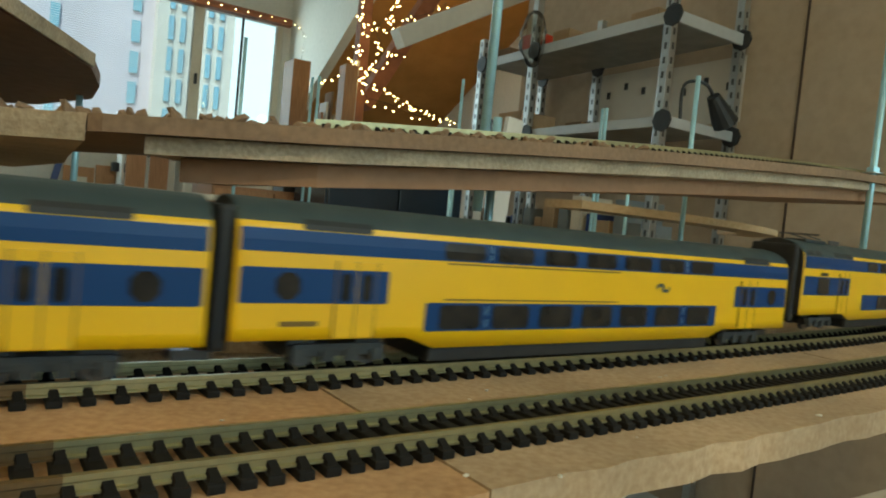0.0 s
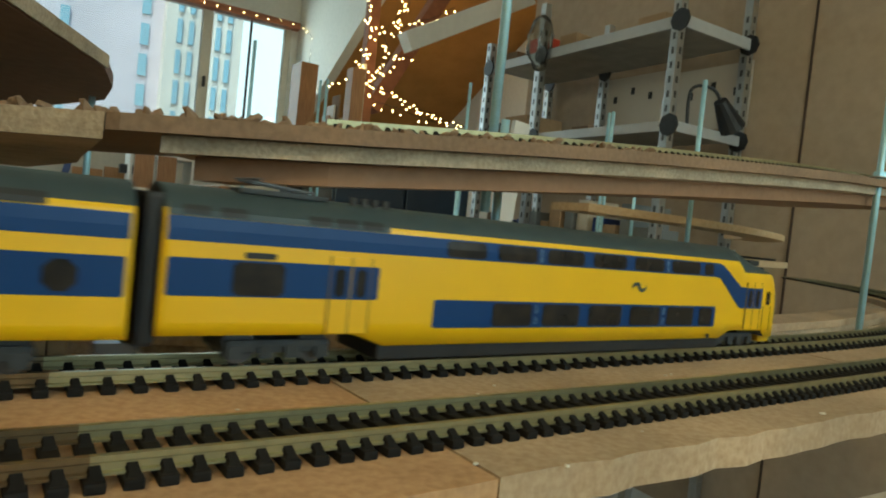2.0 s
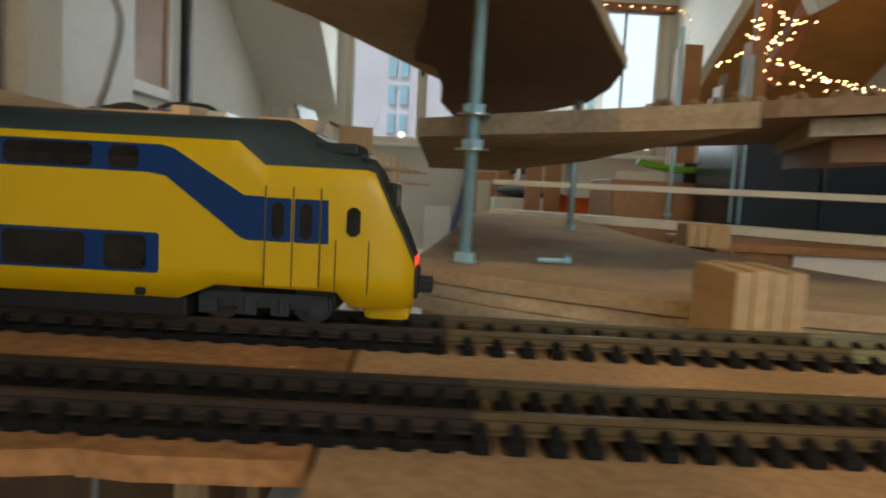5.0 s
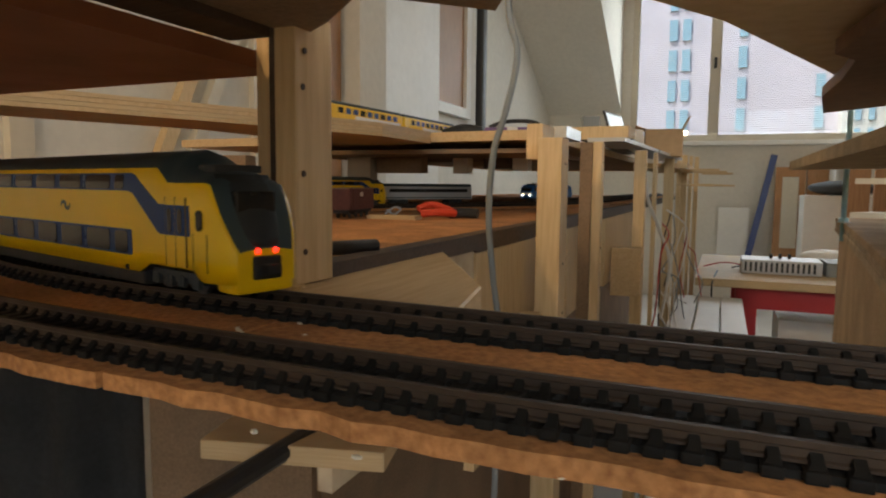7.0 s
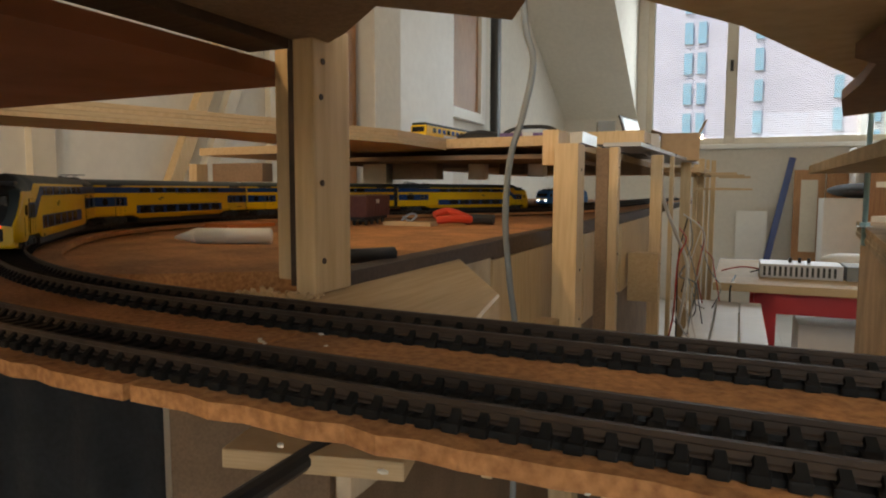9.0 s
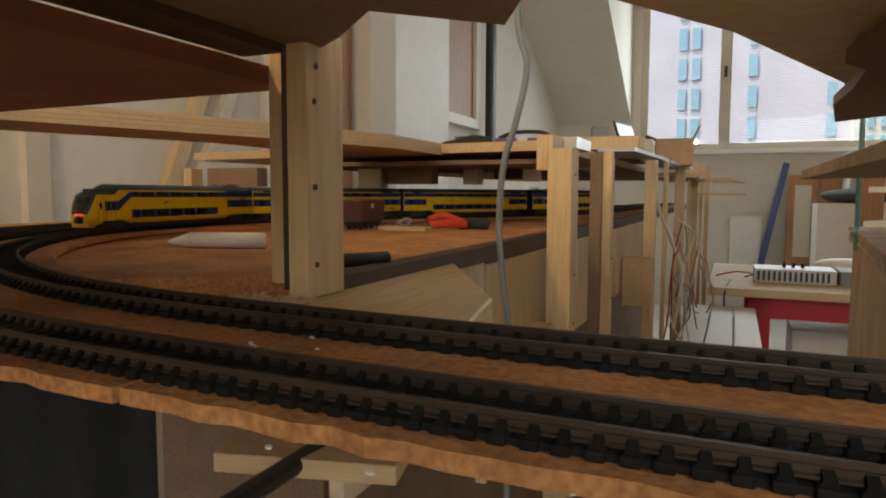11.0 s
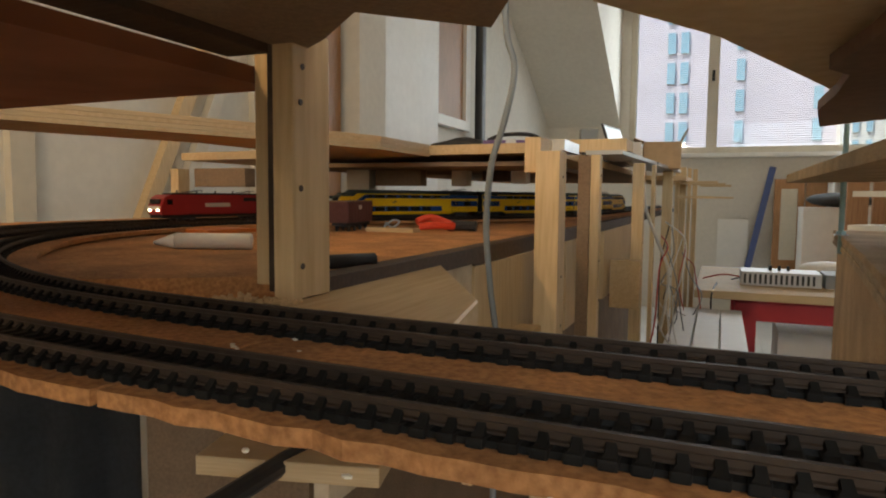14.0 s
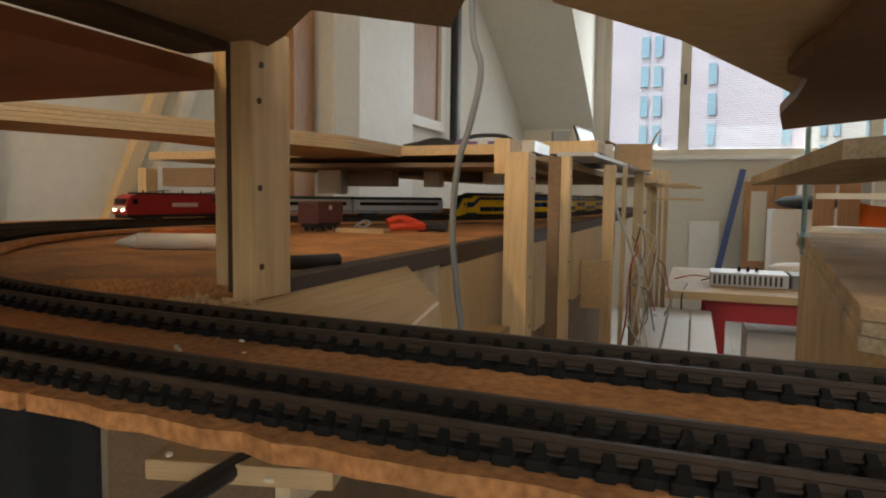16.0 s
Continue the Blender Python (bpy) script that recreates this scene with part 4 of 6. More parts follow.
slab("upper_deck", TONGUE, 0.1345, 0.1445, TONGUESHADE, "tongue of the highest helix board, underside shade put into its dark brown", "railway deck", "thing")
slab("board_edge", [(-0.0418, 0.342), (0.0312, 0.533), (0.0322, 0.5325), (-0.0408, 0.3415)], 0.1355, 0.1445, CHIPEDGE, "raw cut edge of the helix board, pale strip for its lit face", "board edge", "thing")
# ply shelf over the far loop
for k in range(4):
    slab("plywood_shelf", [(-1.02, 0.12), (-0.89, 0.12), (-0.78, 0.39), (-0.69, 0.62), (-0.63, 0.82), (-0.63, 0.985), (-0.80, 0.995), (-0.80, 0.66), (-0.90, 0.40)], 0.1086 + 0.0046 * k, 0.1129 + 0.0046 * k, PLY if k % 2 else PINEU, "layered birch plywood shelf over the far loop", "shelf", "thing")
# upper staging shelf
slab("staging_shelf", [(-1.2, 1.04), (-0.445, 0.987), (-0.445, 3.2), (-1.2, 3.2)], 0.112, 0.127, PINEX, "pine board staging shelf above the main deck", "shelf", "thing")
slab("shelf_end_plate", [(-0.443, 0.955), (-0.405, 0.955), (-0.405, 1.06), (-0.443, 1.06)], 0.112, 0.128, STEEL, "grey metal end plate on the staging shelf", "plate", "thing")
slab("under_shelf_board", [(-0.95, 1.02), (-0.47, 1.02), (-0.47, 1.4), (-0.95, 1.4)], 0.094, 0.101, CHIPDARK, "thin dark board slung under the staging shelf", "board", "thing")
for u, n, w, h, mat in ((-0.76, 1.13, 0.095, 0.03, CHIPDARK), (-0.59, 1.2, 0.05, 0.02, DARKWOOD), (-0.84, 1.12, 0.05, 0.045, CREAM), (-0.655, 1.18, 0.03, 0.03, CREAM), (-0.55, 1.22, 0.03, 0.024, WHITE), (-1.07, 1.0, 0.12, 0.035, CHIPDARK), (-1.18, 1.0, 0.02, 0.05, PINE)):
    thing_box("shelf_spacer", u - w / 2, n, 0.094 - h, u + w / 2, n + 0.03, 0.0938, mat, "block fixed under the staging shelf", "spacer block", "spacers under the shelf")
# posts along the deck front
for u0, n0, w, d, top, lab in ((-0.398, 0.77, 0.029, 0.036, 0.099, "pale knotty pine post at the deck front"), (-0.416, 0.84, 0.013, 0.03, 0.12, "thin pine packing post"), (-0.375, 1.0, 0.0135, 0.022, 0.108, "thin pale pine lath at the deck front"),
                               (-0.369, 1.45, 0.023, 0.03, 0.118, "pine post at the deck front"), (-0.352, 1.67, 0.009, 0.03, 0.124, "thin pine lath at the deck front"), (-0.362, 2.12, 0.029, 0.03, 0.14, "greenish pine post at the deck front"),
                               (-0.344, 2.42, 0.013, 0.03, 0.15, "thin pine lath at the deck front"), (-0.358, 2.8, 0.03, 0.04, 0.168, "pine post at the far deck end"), (-0.335, 3.1, 0.014, 0.03, 0.176, "pine lath at the far deck end"), (-0.325, 3.4, 0.02, 0.03, 0.185, "pine post at the far deck end")):
    post(u0, n0, u0 + w, n0 + d, FLOOR_Z, top, lab, [(0.0, top - 0.03), (0.0, -0.05), (0.003, -0.11)])
post(-0.394, 1.001, -0.3755, 1.02, FLOOR_Z, 0.107, "dark brown stained board packed against a pine lath", [(0.0, 0.05)], CHIPDARK)
thing_box("shelf_bracket", -0.42, 0.80, 0.075, -0.40, 0.86, 0.118, PINE, "short pine block under the shelf corner", "block")
for n0, n1 in ((0.6, 0.98), (1.01, 1.3), (1.36, 2.1)):
    thing_box("deck_apron", -0.4215, n0, -0.24 if n0 < 0.7 else -0.16, -0.4105, n1 - 0.006, -0.0225, PINE, "pine apron board under the deck edge, paint worn", "apron board", "aprons")
thing_box("deck_apron", -0.4235, 0.345, -0.15, -0.4125, 0.598, -0.0195, APRONWORN, "plastered-looking worn white apron under the deck", "apron board", "aprons")
thing_box("cross_brace", -0.405, 1.415, -0.185, -0.345, 1.448, -0.085, PINEX, "short pine brace bolted between posts", "brace", "braces")
thing_box("cross_brace", -0.41, 0.70, -0.14, -0.385, 0.76, -0.105, PINEX, "pine block at the post foot", "brace", "braces")
slab("support_beam", [(-0.452, 0.262), (-0.30, 0.262), (-0.318, 0.352), (-0.409, 0.515), (-0.4185, 0.515), (-0.4185, 0.296), (-0.452, 0.296)], -0.034, -0.0127, PINEX, "pale pine board carrying the corner post and track board", "beam", "thing", 0.0012)
slab("support_beam", [(-0.40, 0.30), (-0.292, 0.30), (-0.312, 0.345), (-0.40, 0.50)], -0.052, -0.0345, PINE, "second pale pine board with rough sawn end", "beam", "thing", 0.001)
rng = random.Random(44)
b = bmesh.new()
for k in range(60):
    q = bmesh.new()
    bmesh.ops.create_icosphere(q, subdivisions=1, radius=rng.uniform(0.0008, 0.0024), matrix=Matrix.LocRotScale((rng.uniform(-0.45, -0.40), rng.uniform(0.285, 0.306), -0.0122), Euler((rng.random(), rng.random(), rng.random() * 6)), (1.6, 1.0, 0.6)))
    merge(b, q)
tagged(part("sawdust", b, PINE, m=pose(0, 0, 0, 0, 0, TURN)), "pale sawdust and shavings at the post foot", "sawdust", kind="stuff")
for k in range(7):
    nn = 2.2 + 0.16 * k
    thing_box("far_bracket", -0.33 + 0.01 * k, nn, 0.045 + 0.05 * (k % 2), -0.22 + 0.012 * k, nn + 0.05, 0.053 + 0.05 * (k % 2), PINEU, "small pine arm on the far frame", "bracket", "far frame arms")
# parts seen under the near track board
thing_box("under_beam", -0.39, 0.21, -0.066, -0.315, 0.262, -0.058, PLY, "plywood strip under the track board", "beam", turn=14)
tagged(part("support_strut", cyl(0.0042, W(-0.348, 0.238, -0.059), W(-0.356, 0.135, -0.066), 10), BLACKPL), "black round strut under the track board", "strut")
for k in range(5):
    thing_box("storage_box", -0.95 + 0.13 * k, -0.22 - 0.02 * k, FLOOR_Z + 0.3, -0.84 + 0.13 * k, 0.12, -0.22 - 0.03 * (k % 3), DARKWOOD if k % 2 else CHIPDARK, "dark box stored under the layout", "box", "stored boxes")
thing_box("store_shelf", -1.1, -0.35, FLOOR_Z + 0.27, -0.15, 0.25, FLOOR_Z + 0.298, CHIPDARK, "dark storage board under the layout", "shelf")
for du, dn in ((-1.08, -0.33), (-0.19, -0.33), (-1.08, 0.2), (-0.19, 0.2)):
    post(du, dn, du + 0.03, dn + 0.03, FLOOR_Z, FLOOR_Z + 0.269, "short leg of the storage board")
thing_box("work_bench", 0.15, -0.25, -0.085, 1.1, 0.155, -0.06, CREAM, "pale bench top below the track board", "bench")
for du, dn in ((0.18, -0.22), (1.04, -0.22), (0.18, 0.11), (1.04, 0.11)):
    post(du, dn, du + 0.035, dn + 0.035, FLOOR_Z, -0.0855, "bench leg of square pine")


def rod(u, n, z0, z1, nuts=(), lean=(0, 0), r=0.003):
    g = empty("threaded_rod", UN(u, n, z0), "zinc threaded rod carrying the helix boards", "threaded rod", "helix rods")
    part("shaft", cyl(r, (0, 0, 0), (lean[0], lean[1], z1 - z0), 14), ROD, g, smooth=True)
    for z in nuts:
        k = (z - z0) / (z1 - z0)
        b = cyl(r * 1.9, (lean[0] * k, lean[1] * k, z - z0), (lean[0] * k, lean[1] * k, z - z0 + r * 1.5), 6)
        part("nut", b, ROD, g)
        part("washer", cyl(r * 2.8, (lean[0] * k, lean[1] * k, z - z0 - 0.0008), (lean[0] * k, lean[1] * k, z - z0), 16), STEEL, g)
    return g


rod(-0.092, 0.347, -0.02, 0.36, (0.003, 0.0755, 0.0585), (0.004, 0.0))
rod(0.032, 0.704, -0.02, 0.172, (0.003, 0.163))
rod(0.227, 0.329, 0.06, 0.40, (0.0985,), (0.004, 0.004))
rod(0.281, 0.392, -0.02, 0.13, (0.003,), r=0.0032)
rod(0.671, 0.533, 0.0, 0.256), rod(0.644, 0.312, -0.02, 0.26, (0.134,), (0.004, 0))
rod(0.725, 0.735, 0.0, 0.246), rod(0.675, 1.065, 0.0, 0.322), rod(0.487, 1.36, 0.0, 0.328)
rod(0.292, 1.16, -0.01, 0.33, (0.012,)), rod(0.487, 1.32, 0.0, 0.325), rod(0.614, 0.976, -0.02, 0.14), rod(0.966, 0.99, -0.02, 0.31)
rod(-0.06, 0.93, -0.02, 0.172, (0.003, 0.0765)), rod(0.86, 0.80, -0.02, 0.2)

# pale ramps on the far side of the helix
FAR = Line(smooth_line([W(u, n) for u, n in [(0.02, 1.22), (0.14, 1.14), (0.30, 1.02), (0.44, 0.91), (0.60, 0.80), (0.80, 0.74), (1.0, 0.76)]], 6))
ribbon("far_ramp", FAR, 0, FAR.length, -0.004, 0.07, -0.004, 0.0075, RAMPPALE, "pale lower ramp board on the far side of the helix", 40)
ribbon("far_ramp", FAR, 0, FAR.length, -0.012, 0.06, 0.050, 0.0585, RAMPPALE, "pale upper ramp board on the far side of the helix", 40)
RIGHT = Line(smooth_line([W(u, n) for u, n in [(0.55, 0.62), (0.75, 0.62), (0.95, 0.66), (1.15, 0.75), (1.3, 0.9)]], 6))
ribbon("side_ramp", RIGHT, 0, RIGHT.length, -0.02, 0.05, 0.036, 0.046, PINEU, "brown-edged ramp board on the helix side", 30)
ribbon("side_ramp", RIGHT, 0, RIGHT.length, -0.03, 0.04, 0.083, 0.093, PINEU, "brown-edged ramp board on the helix side", 30)
ribbon("ramp_track_bed", RIGHT, 0, RIGHT.length, 0.0, 0.03, 0.0462, 0.050, SLEEPER, "dark sleepered track bed on the side ramp", 30)

# layered offcuts standing by the track
thing_box("packing_plank", -0.05, 0.195, -0.019, 0.05, 0.248, -0.0095, PINEX, "pine packing plank under the track board", "plank")
blk = empty("timber_block", UN(-0.003, 0.216, -0.0094), "stack of rough-sawn pine offcuts beside the track", "wood block")
for k in range(4):
    part("offcut", box(-0.012 + 0.0055 * k, 0.0, 0, -0.0068 + 0.0055 * k, 0.034, 0.0275 + 0.0006 * (k % 2), 0.0008), PINEX, blk)
blk2 = empty("timber_block", UN(0.115, 0.565, 0.002), "short stack of pale pine offcuts on the deck", "wood block")
for k in range(4):
    part("offcut", box(-0.018 + 0.009 * k, -0.012, 0, -0.0095 + 0.009 * k, 0.012, 0.0185, 0.0006), PINE, blk2)
bolt = empty("loose_bolt", UN(-0.045, 0.36, 0.002), "loose zinc bolt lying on the deck", "bolt")
part("bolt_shank", cyl(0.0015, (-0.008, 0, 0.0022), (0.006, 0.001, 0.0022), 8), ROD, bolt)
part("bolt_head", cyl(0.0033, (0.006, 0.001, 0.003), (0.0085, 0.001, 0.003), 6), ROD, bolt)
# rails and sleepers on the upper ramp
ramp_line = Line(smooth_line([W(u, n + 0.03, mid_z(u, n)) for u, n in MID_FRONT[4:]], 8))
rt = empty("ramp_track", Matrix(), "model track climbing on the upper ramp board", "model track", "model railway tracks")
for d in (-0.0088, 0.0088):
    part("rail", sweep(ramp_line.offset(d), [(-0.0006, 0.002), (0.0006, 0.002), (0.0006, RAIL_Z), (-0.0006, RAIL_Z)]), RAIL, rt)
first = None
s = 0.004
while s < ramp_line.length:
    p, w = ramp_line.at(s), ramp_line.way(s)
    m = Matrix.Translation(p) @ Matrix.Rotation(math.atan2(w.y, w.x) + math.pi / 2, 4, "Z")
    if first is None:
        first = part("sleeper", sleeper_bm(), SLEEPER, rt, m=m)
    else:
        o = new("sleeper", first.data)
        o.parent, o.matrix_basis = rt, m
    s += 0.0062
# ragged bark-like ballast strip on the ramp edge
b = bmesh.new()
rng = random.Random(5)
for k in range(90):
    u = rng.uniform(-0.02, 0.30)
    n = float(np.interp(u, [p[0] for p in MID_FRONT], [p[1] for p in MID_FRONT])) + rng.uniform(0.004, 0.016)
    z = mid_z(u, n)
    q = bmesh.new()
    bmesh.ops.create_icosphere(q, subdivisions=1, radius=rng.uniform(0.0015, 0.0034), matrix=Matrix.LocRotScale((u, n, z + 0.0006), Euler((rng.random(), rng.random(), rng.random() * 6)), (1.8, 1.0, 0.6)))
    merge(b, q)
tagged(part("cork_crumbs", b, CHIPDARK, m=pose(0, 0, 0, 0, 0, TURN)), "dark crumbled cork strip along the ramp edge", "cork", kind="stuff")
# glue spots and chips on the board
b = bmesh.new()
for k in range(70):
    s = rng.uniform(s_of(T1, 0.6, 0.26), s_of(T1, -0.6, 0.26))
    d = rng.choice([-0.04, -0.03, -0.085, -0.092, -0.035, -0.012, -0.062]) + rng.uniform(-0.006, 0.006)
    p, w = T1.at(s), T1.way(s)
    q = p + Vector((w.y, -w.x, 0)) * d
    c = bmesh.new()
    bmesh.ops.create_icosphere(c, subdivisions=1, radius=rng.uniform(0.0003, 0.0009), matrix=Matrix.LocRotScale(q + Vector((0, 0, 0.0003)), Euler((0, 0, rng.random() * 6)), (1.6, 1.0, 0.5)))
    merge(b, c)
tagged(part("glue_crumbs", b, SPECK), "pale crumbs and glue spots on the track board", "crumbs", kind="stuff")


# ---- standing rolling stock ----
def coach_box(name, length, w, h, z0, mat, label, category, roof, windows, band=None):
    c = empty(name, Matrix(), label, category, "standing rolling stock")
    body = box(0, -w / 2, z0, length, w / 2, h * 0.86, 0.0012)
    part("body", body, mat, c)
    part("roof", box(0.001, -w * 0.46, h * 0.86, length - 0.001, w * 0.46, h, 0.0022), roof, c)
    for sd in (-1, 1):
        for a, e, za, zb, m2 in windows:
            part("window_strip", box(a, sd * w / 2 - 0.0003, za, e, sd * w / 2 + 0.0003, zb), m2, c)
    for x in (0.04, length - 0.04):
        bogie(c, x)
    return c


def place(c, line, s, length, sign=1):
    c.matrix_basis = on_line(line, s, length, 0, sign, RAIL_Z) @ Matrix.Diagonal((MODEL, 0.95, 0.92, 1))


def loco(mat, label, lit):
    L = 0.222
    c = empty("electric_loco", Matrix(), label, "model locomotive", "standing rolling stock")
    b = bmesh.new()
    prof = [(0.0, 0.010), (-0.001, 0.022), (0.004, 0.036), (0.014, 0.0415), (L - 0.014, 0.0415), (L - 0.004, 0.036), (L + 0.001, 0.022), (L, 0.010)]
    for_y = []
    for y in (-0.0165, 0.0165):
        for_y.append([b.verts.new((x, y, z)) for x, z in prof])
    b.faces.new(for_y[0][::-1]), b.faces.new(for_y[1])
    for i in range(8):
        b.faces.new((for_y[0][i], for_y[0][(i + 1) % 8], for_y[1][(i + 1) % 8], for_y[1][i]))
    bmesh.ops.recalc_face_normals(b, faces=list(b.faces))
    bmesh.ops.bevel(b, geom=list(b.edges), offset=0.0012, segments=2, affect="EDGES")
    part("body", b, mat, c)
    part("roof_gear", box(0.02, -0.011, 0.0412, L - 0.02, 0.011, 0.0445, 0.001), ROOFDARK, c)
    for x in (0.04, 0.075, 0.11, 0.145, 0.18):
        part("insulator", cyl(0.0012, (x, 0.004, 0.044), (x, 0.004, 0.0485), 8), WHEEL, c)
    for x in (0.05, L - 0.07):
        bb = cyl(0.0006, (x, -0.006, 0.0455), (x + 0.025, 0.0, 0.0475), 6)
        cyl(0.0006, (x, 0.006, 0.0455), (x + 0.025, 0.0, 0.0475), 6, bb)
        cyl(0.0006, (x + 0.025, -0.011, 0.048), (x + 0.025, 0.011, 0.048), 6, bb)
        part("pantograph", bb, WHEEL, c)
    part("windscreen", box(-0.0005, -0.012, 0.0265, 0.0042, 0.012, 0.0345, 0.0008), GLASSDARK, c)
    part("front_band", box(-0.0022, -0.0145, 0.0185, 0.001, 0.0145, 0.0235, 0.0006), WHITE if lit else mat, c)
    for sd in (-1, 1):
        part("head_light", cyl(0.0017, (-0.0032, sd * 0.0095, 0.0175), (0.0, sd * 0.0095, 0.0175), 10), WHITELAMP, c)
        part("letter_bar", box(0.075, sd * 0.0166 - 0.0002, 0.022, 0.122, sd * 0.0166 + 0.0002, 0.0285), PAPER, c, "pale plain bar of lettering")
        part("cab_window", box(0.009, sd * 0.0166 - 0.0002, 0.026, 0.018, sd * 0.0166 + 0.0002, 0.034), GLASSDARK, c)
        part("grille", box(0.15, sd * 0.0166 - 0.0002, 0.031, 0.2, sd * 0.0166 + 0.0002, 0.037), ROOFDARK, c)
    part("underframe", box(0.002, -0.015, 0.005, L - 0.002, 0.015, 0.0105, 0.001), UNDER, c)
    bogie(c, 0.045), bogie(c, L - 0.045)
    return c, L


red, RL = loco(REDLOCO, "dark red electric locomotive with pale lettering and lit lamps", True)
s_red = s_of(T2, -0.955, 0.715)
place(red, T2, s_red, RL)
lead = s_red + (RL + 0.008) * MODEL
L = 0.21
s_blue = s_of(T2, -0.645, 1.465)
while lead + L * MODEL < s_blue:
    c = coach_box("express_coach", L, 0.032, 0.042, 0.009, SILVER, "silver express coach with dark window strip", "model train coach", ROOFGREY, [(0.012, L - 0.012, 0.024, 0.031, GLASSDARK), (0.002, L - 0.002, 0.0115, 0.0135, ROOFGREY)])
    place(c, T2, lead, L)
    lead += (L + 0.006) * MODEL
blue, BL = loco(BLUELOCO, "bright blue electric locomotive with lit pinkish lamps", True)
place(blue, T2, s_blue, BL)
# brown open wagon standing loose
w = empty("goods_wagon", UN(-0.70, 0.86, -0.006, 100), "brown covered goods wagon standing on the deck", "model wagon", "standing rolling stock")
part("body", box(-0.052, -0.015, 0.012, 0.052, 0.015, 0.042, 0.0008), BROWNWAG, w)
for k in range(9):
    part("rib", box(-0.05 + 0.0122 * k, -0.0158, 0.012, -0.0485 + 0.0122 * k, 0.0158, 0.0415), BROWNWAG, w)
part("roof", box(-0.053, -0.0145, 0.0415, 0.053, 0.0145, 0.0435, 0.001), CHIPDARK, w)
part("number_plate_bar", box(-0.012, -0.0163, 0.031, 0.0, -0.0158, 0.037), PAPER, w)
part("underframe", box(-0.05, -0.011, 0.0075, 0.05, 0.011, 0.0122), UNDER, w)
for x in (-0.036, -0.012, 0.012, 0.036):
    bb = cyl(0.0052, (x, -0.0098, 0.0052), (x, -0.0078, 0.0052), 16)
    cyl(0.0052, (x, 0.0078, 0.0052), (x, 0.0098, 0.0052), 16, bb)
    cyl(0.001, (x, -0.0098, 0.0052), (x, 0.0098, 0.0052), 6, bb)
    part("wheelset", bb, WHEEL, w)

# ---- loose things on the deck ----
st = empty("glue_stick", UN(-0.635, 0.487, -0.006, 20), "white plastic tube lying on the deck", "tube")
part("tube_body", cyl(0.0075, (-0.028, 0, 0.0075), (0.042, 0.0, 0.0075), 16), WHITE, st, smooth=True)
part("tube_tip", cyl(0.0075, (-0.028, 0, 0.0075), (-0.05, 0, 0.0055), 16, r2=0.0015), WHITE, st, smooth=True)
thing_box("foam_sheet", -0.93, 0.68, -0.006, -0.79, 0.76, -0.001, ORANGE, "flat orange-edged cork sheet on the deck", "sheet", turn=-10)
pl = empty("pliers", UN(-0.56, 0.885, -0.006, 30), "red-handled pliers with black jaws lying on the deck", "pliers")
part("handle", tube([(-0.04, 0.008, 0.014), (-0.02, 0.014, 0.02), (0.0, 0.006, 0.014), (0.012, 0.0, 0.008)], 0.0055), REDTOOL, pl)
part("handle", tube([(-0.038, -0.012, 0.008), (-0.018, -0.015, 0.01), (0.0, -0.006, 0.009), (0.012, 0.0, 0.008)], 0.0055), REDTOOL, pl)
part("jaw", tube([(0.005, 0.004, 0.008), (0.025, 0.007, 0.009), (0.045, -0.002, 0.008)], 0.0075), BLACKPL, pl)
ck = empty("wire_clip", UN(-0.655, 0.90, -0.006), "small crumpled clear wire clip on the deck", "clip")
part("loop", tube([(-0.012, 0, 0.004), (0, 0.006, 0.014), (0.014, 0.0, 0.012), (0.006, -0.006, 0.004), (-0.01, 0.002, 0.01)], 0.0016), SILVER, ck)
thing_box("pine_lath", -0.66, 0.83, -0.006, -0.585, 0.855, 0.0, PINEU, "short pale lath lying on the deck", "lath")
pen = empty("marker_pen", UN(-0.44, 0.40, -0.006, 60), "black marker pen lying near the post", "pen")
part("barrel", cyl(0.005, (-0.03, 0, 0.005), (0.03, 0, 0.005), 12), BLACKPL, pen, smooth=True)

# hanging cable and loose wiring
tagged(part("hanging_cable", tube([W(-0.366, 0.544, 0.34), W(-0.366, 0.544, 0.195), W(-0.357, 0.543, 0.151), W(-0.364, 0.537, 0.105), W(-0.372, 0.531, 0.071), W(-0.374, 0.526, 0.02), W(-0.369, 0.524, -0.03), W(-0.362, 0.523, -0.1), W(-0.365, 0.52, -0.3)], 0.0028), CABLE), "grey round cable hanging past the deck edge", "cable")
rng = random.Random(11)
for k in range(15):
    n0 = rng.uniform(1.5, 2.4)
    a = Vector((rng.uniform(-0.35, -0.29), n0, rng.uniform(-0.2, -0.02)))
    pts = [a]
    for j in range(4):
        pts.append(pts[-1] + Vector((rng.uniform(-0.03, 0.05), rng.uniform(-0.1, 0.1), rng.uniform(-0.13, -0.02))))
    tagged(part("loose_wire", tube([W(*p) for p in pts], 0.0014 + 0.0008 * rng.random(), 5), rng.choice([CABLEW, CABLEW, CABLER, CABLE, BLACKPL])), "thin loose wire hanging from the deck frame", "wire", "loose wiring")
tagged(part("white_cable", tube([W(-0.43, 1.60, 0.15), W(-0.36, 1.5, 0.10), W(-0.35, 1.55, 0.02), W(-0.33, 1.65, -0.06), W(-0.31, 1.75, -0.15), W(-0.33, 1.8, -0.3)], 0.004), CABLEW), "white cable looping down from the laptop shelf", "cable")

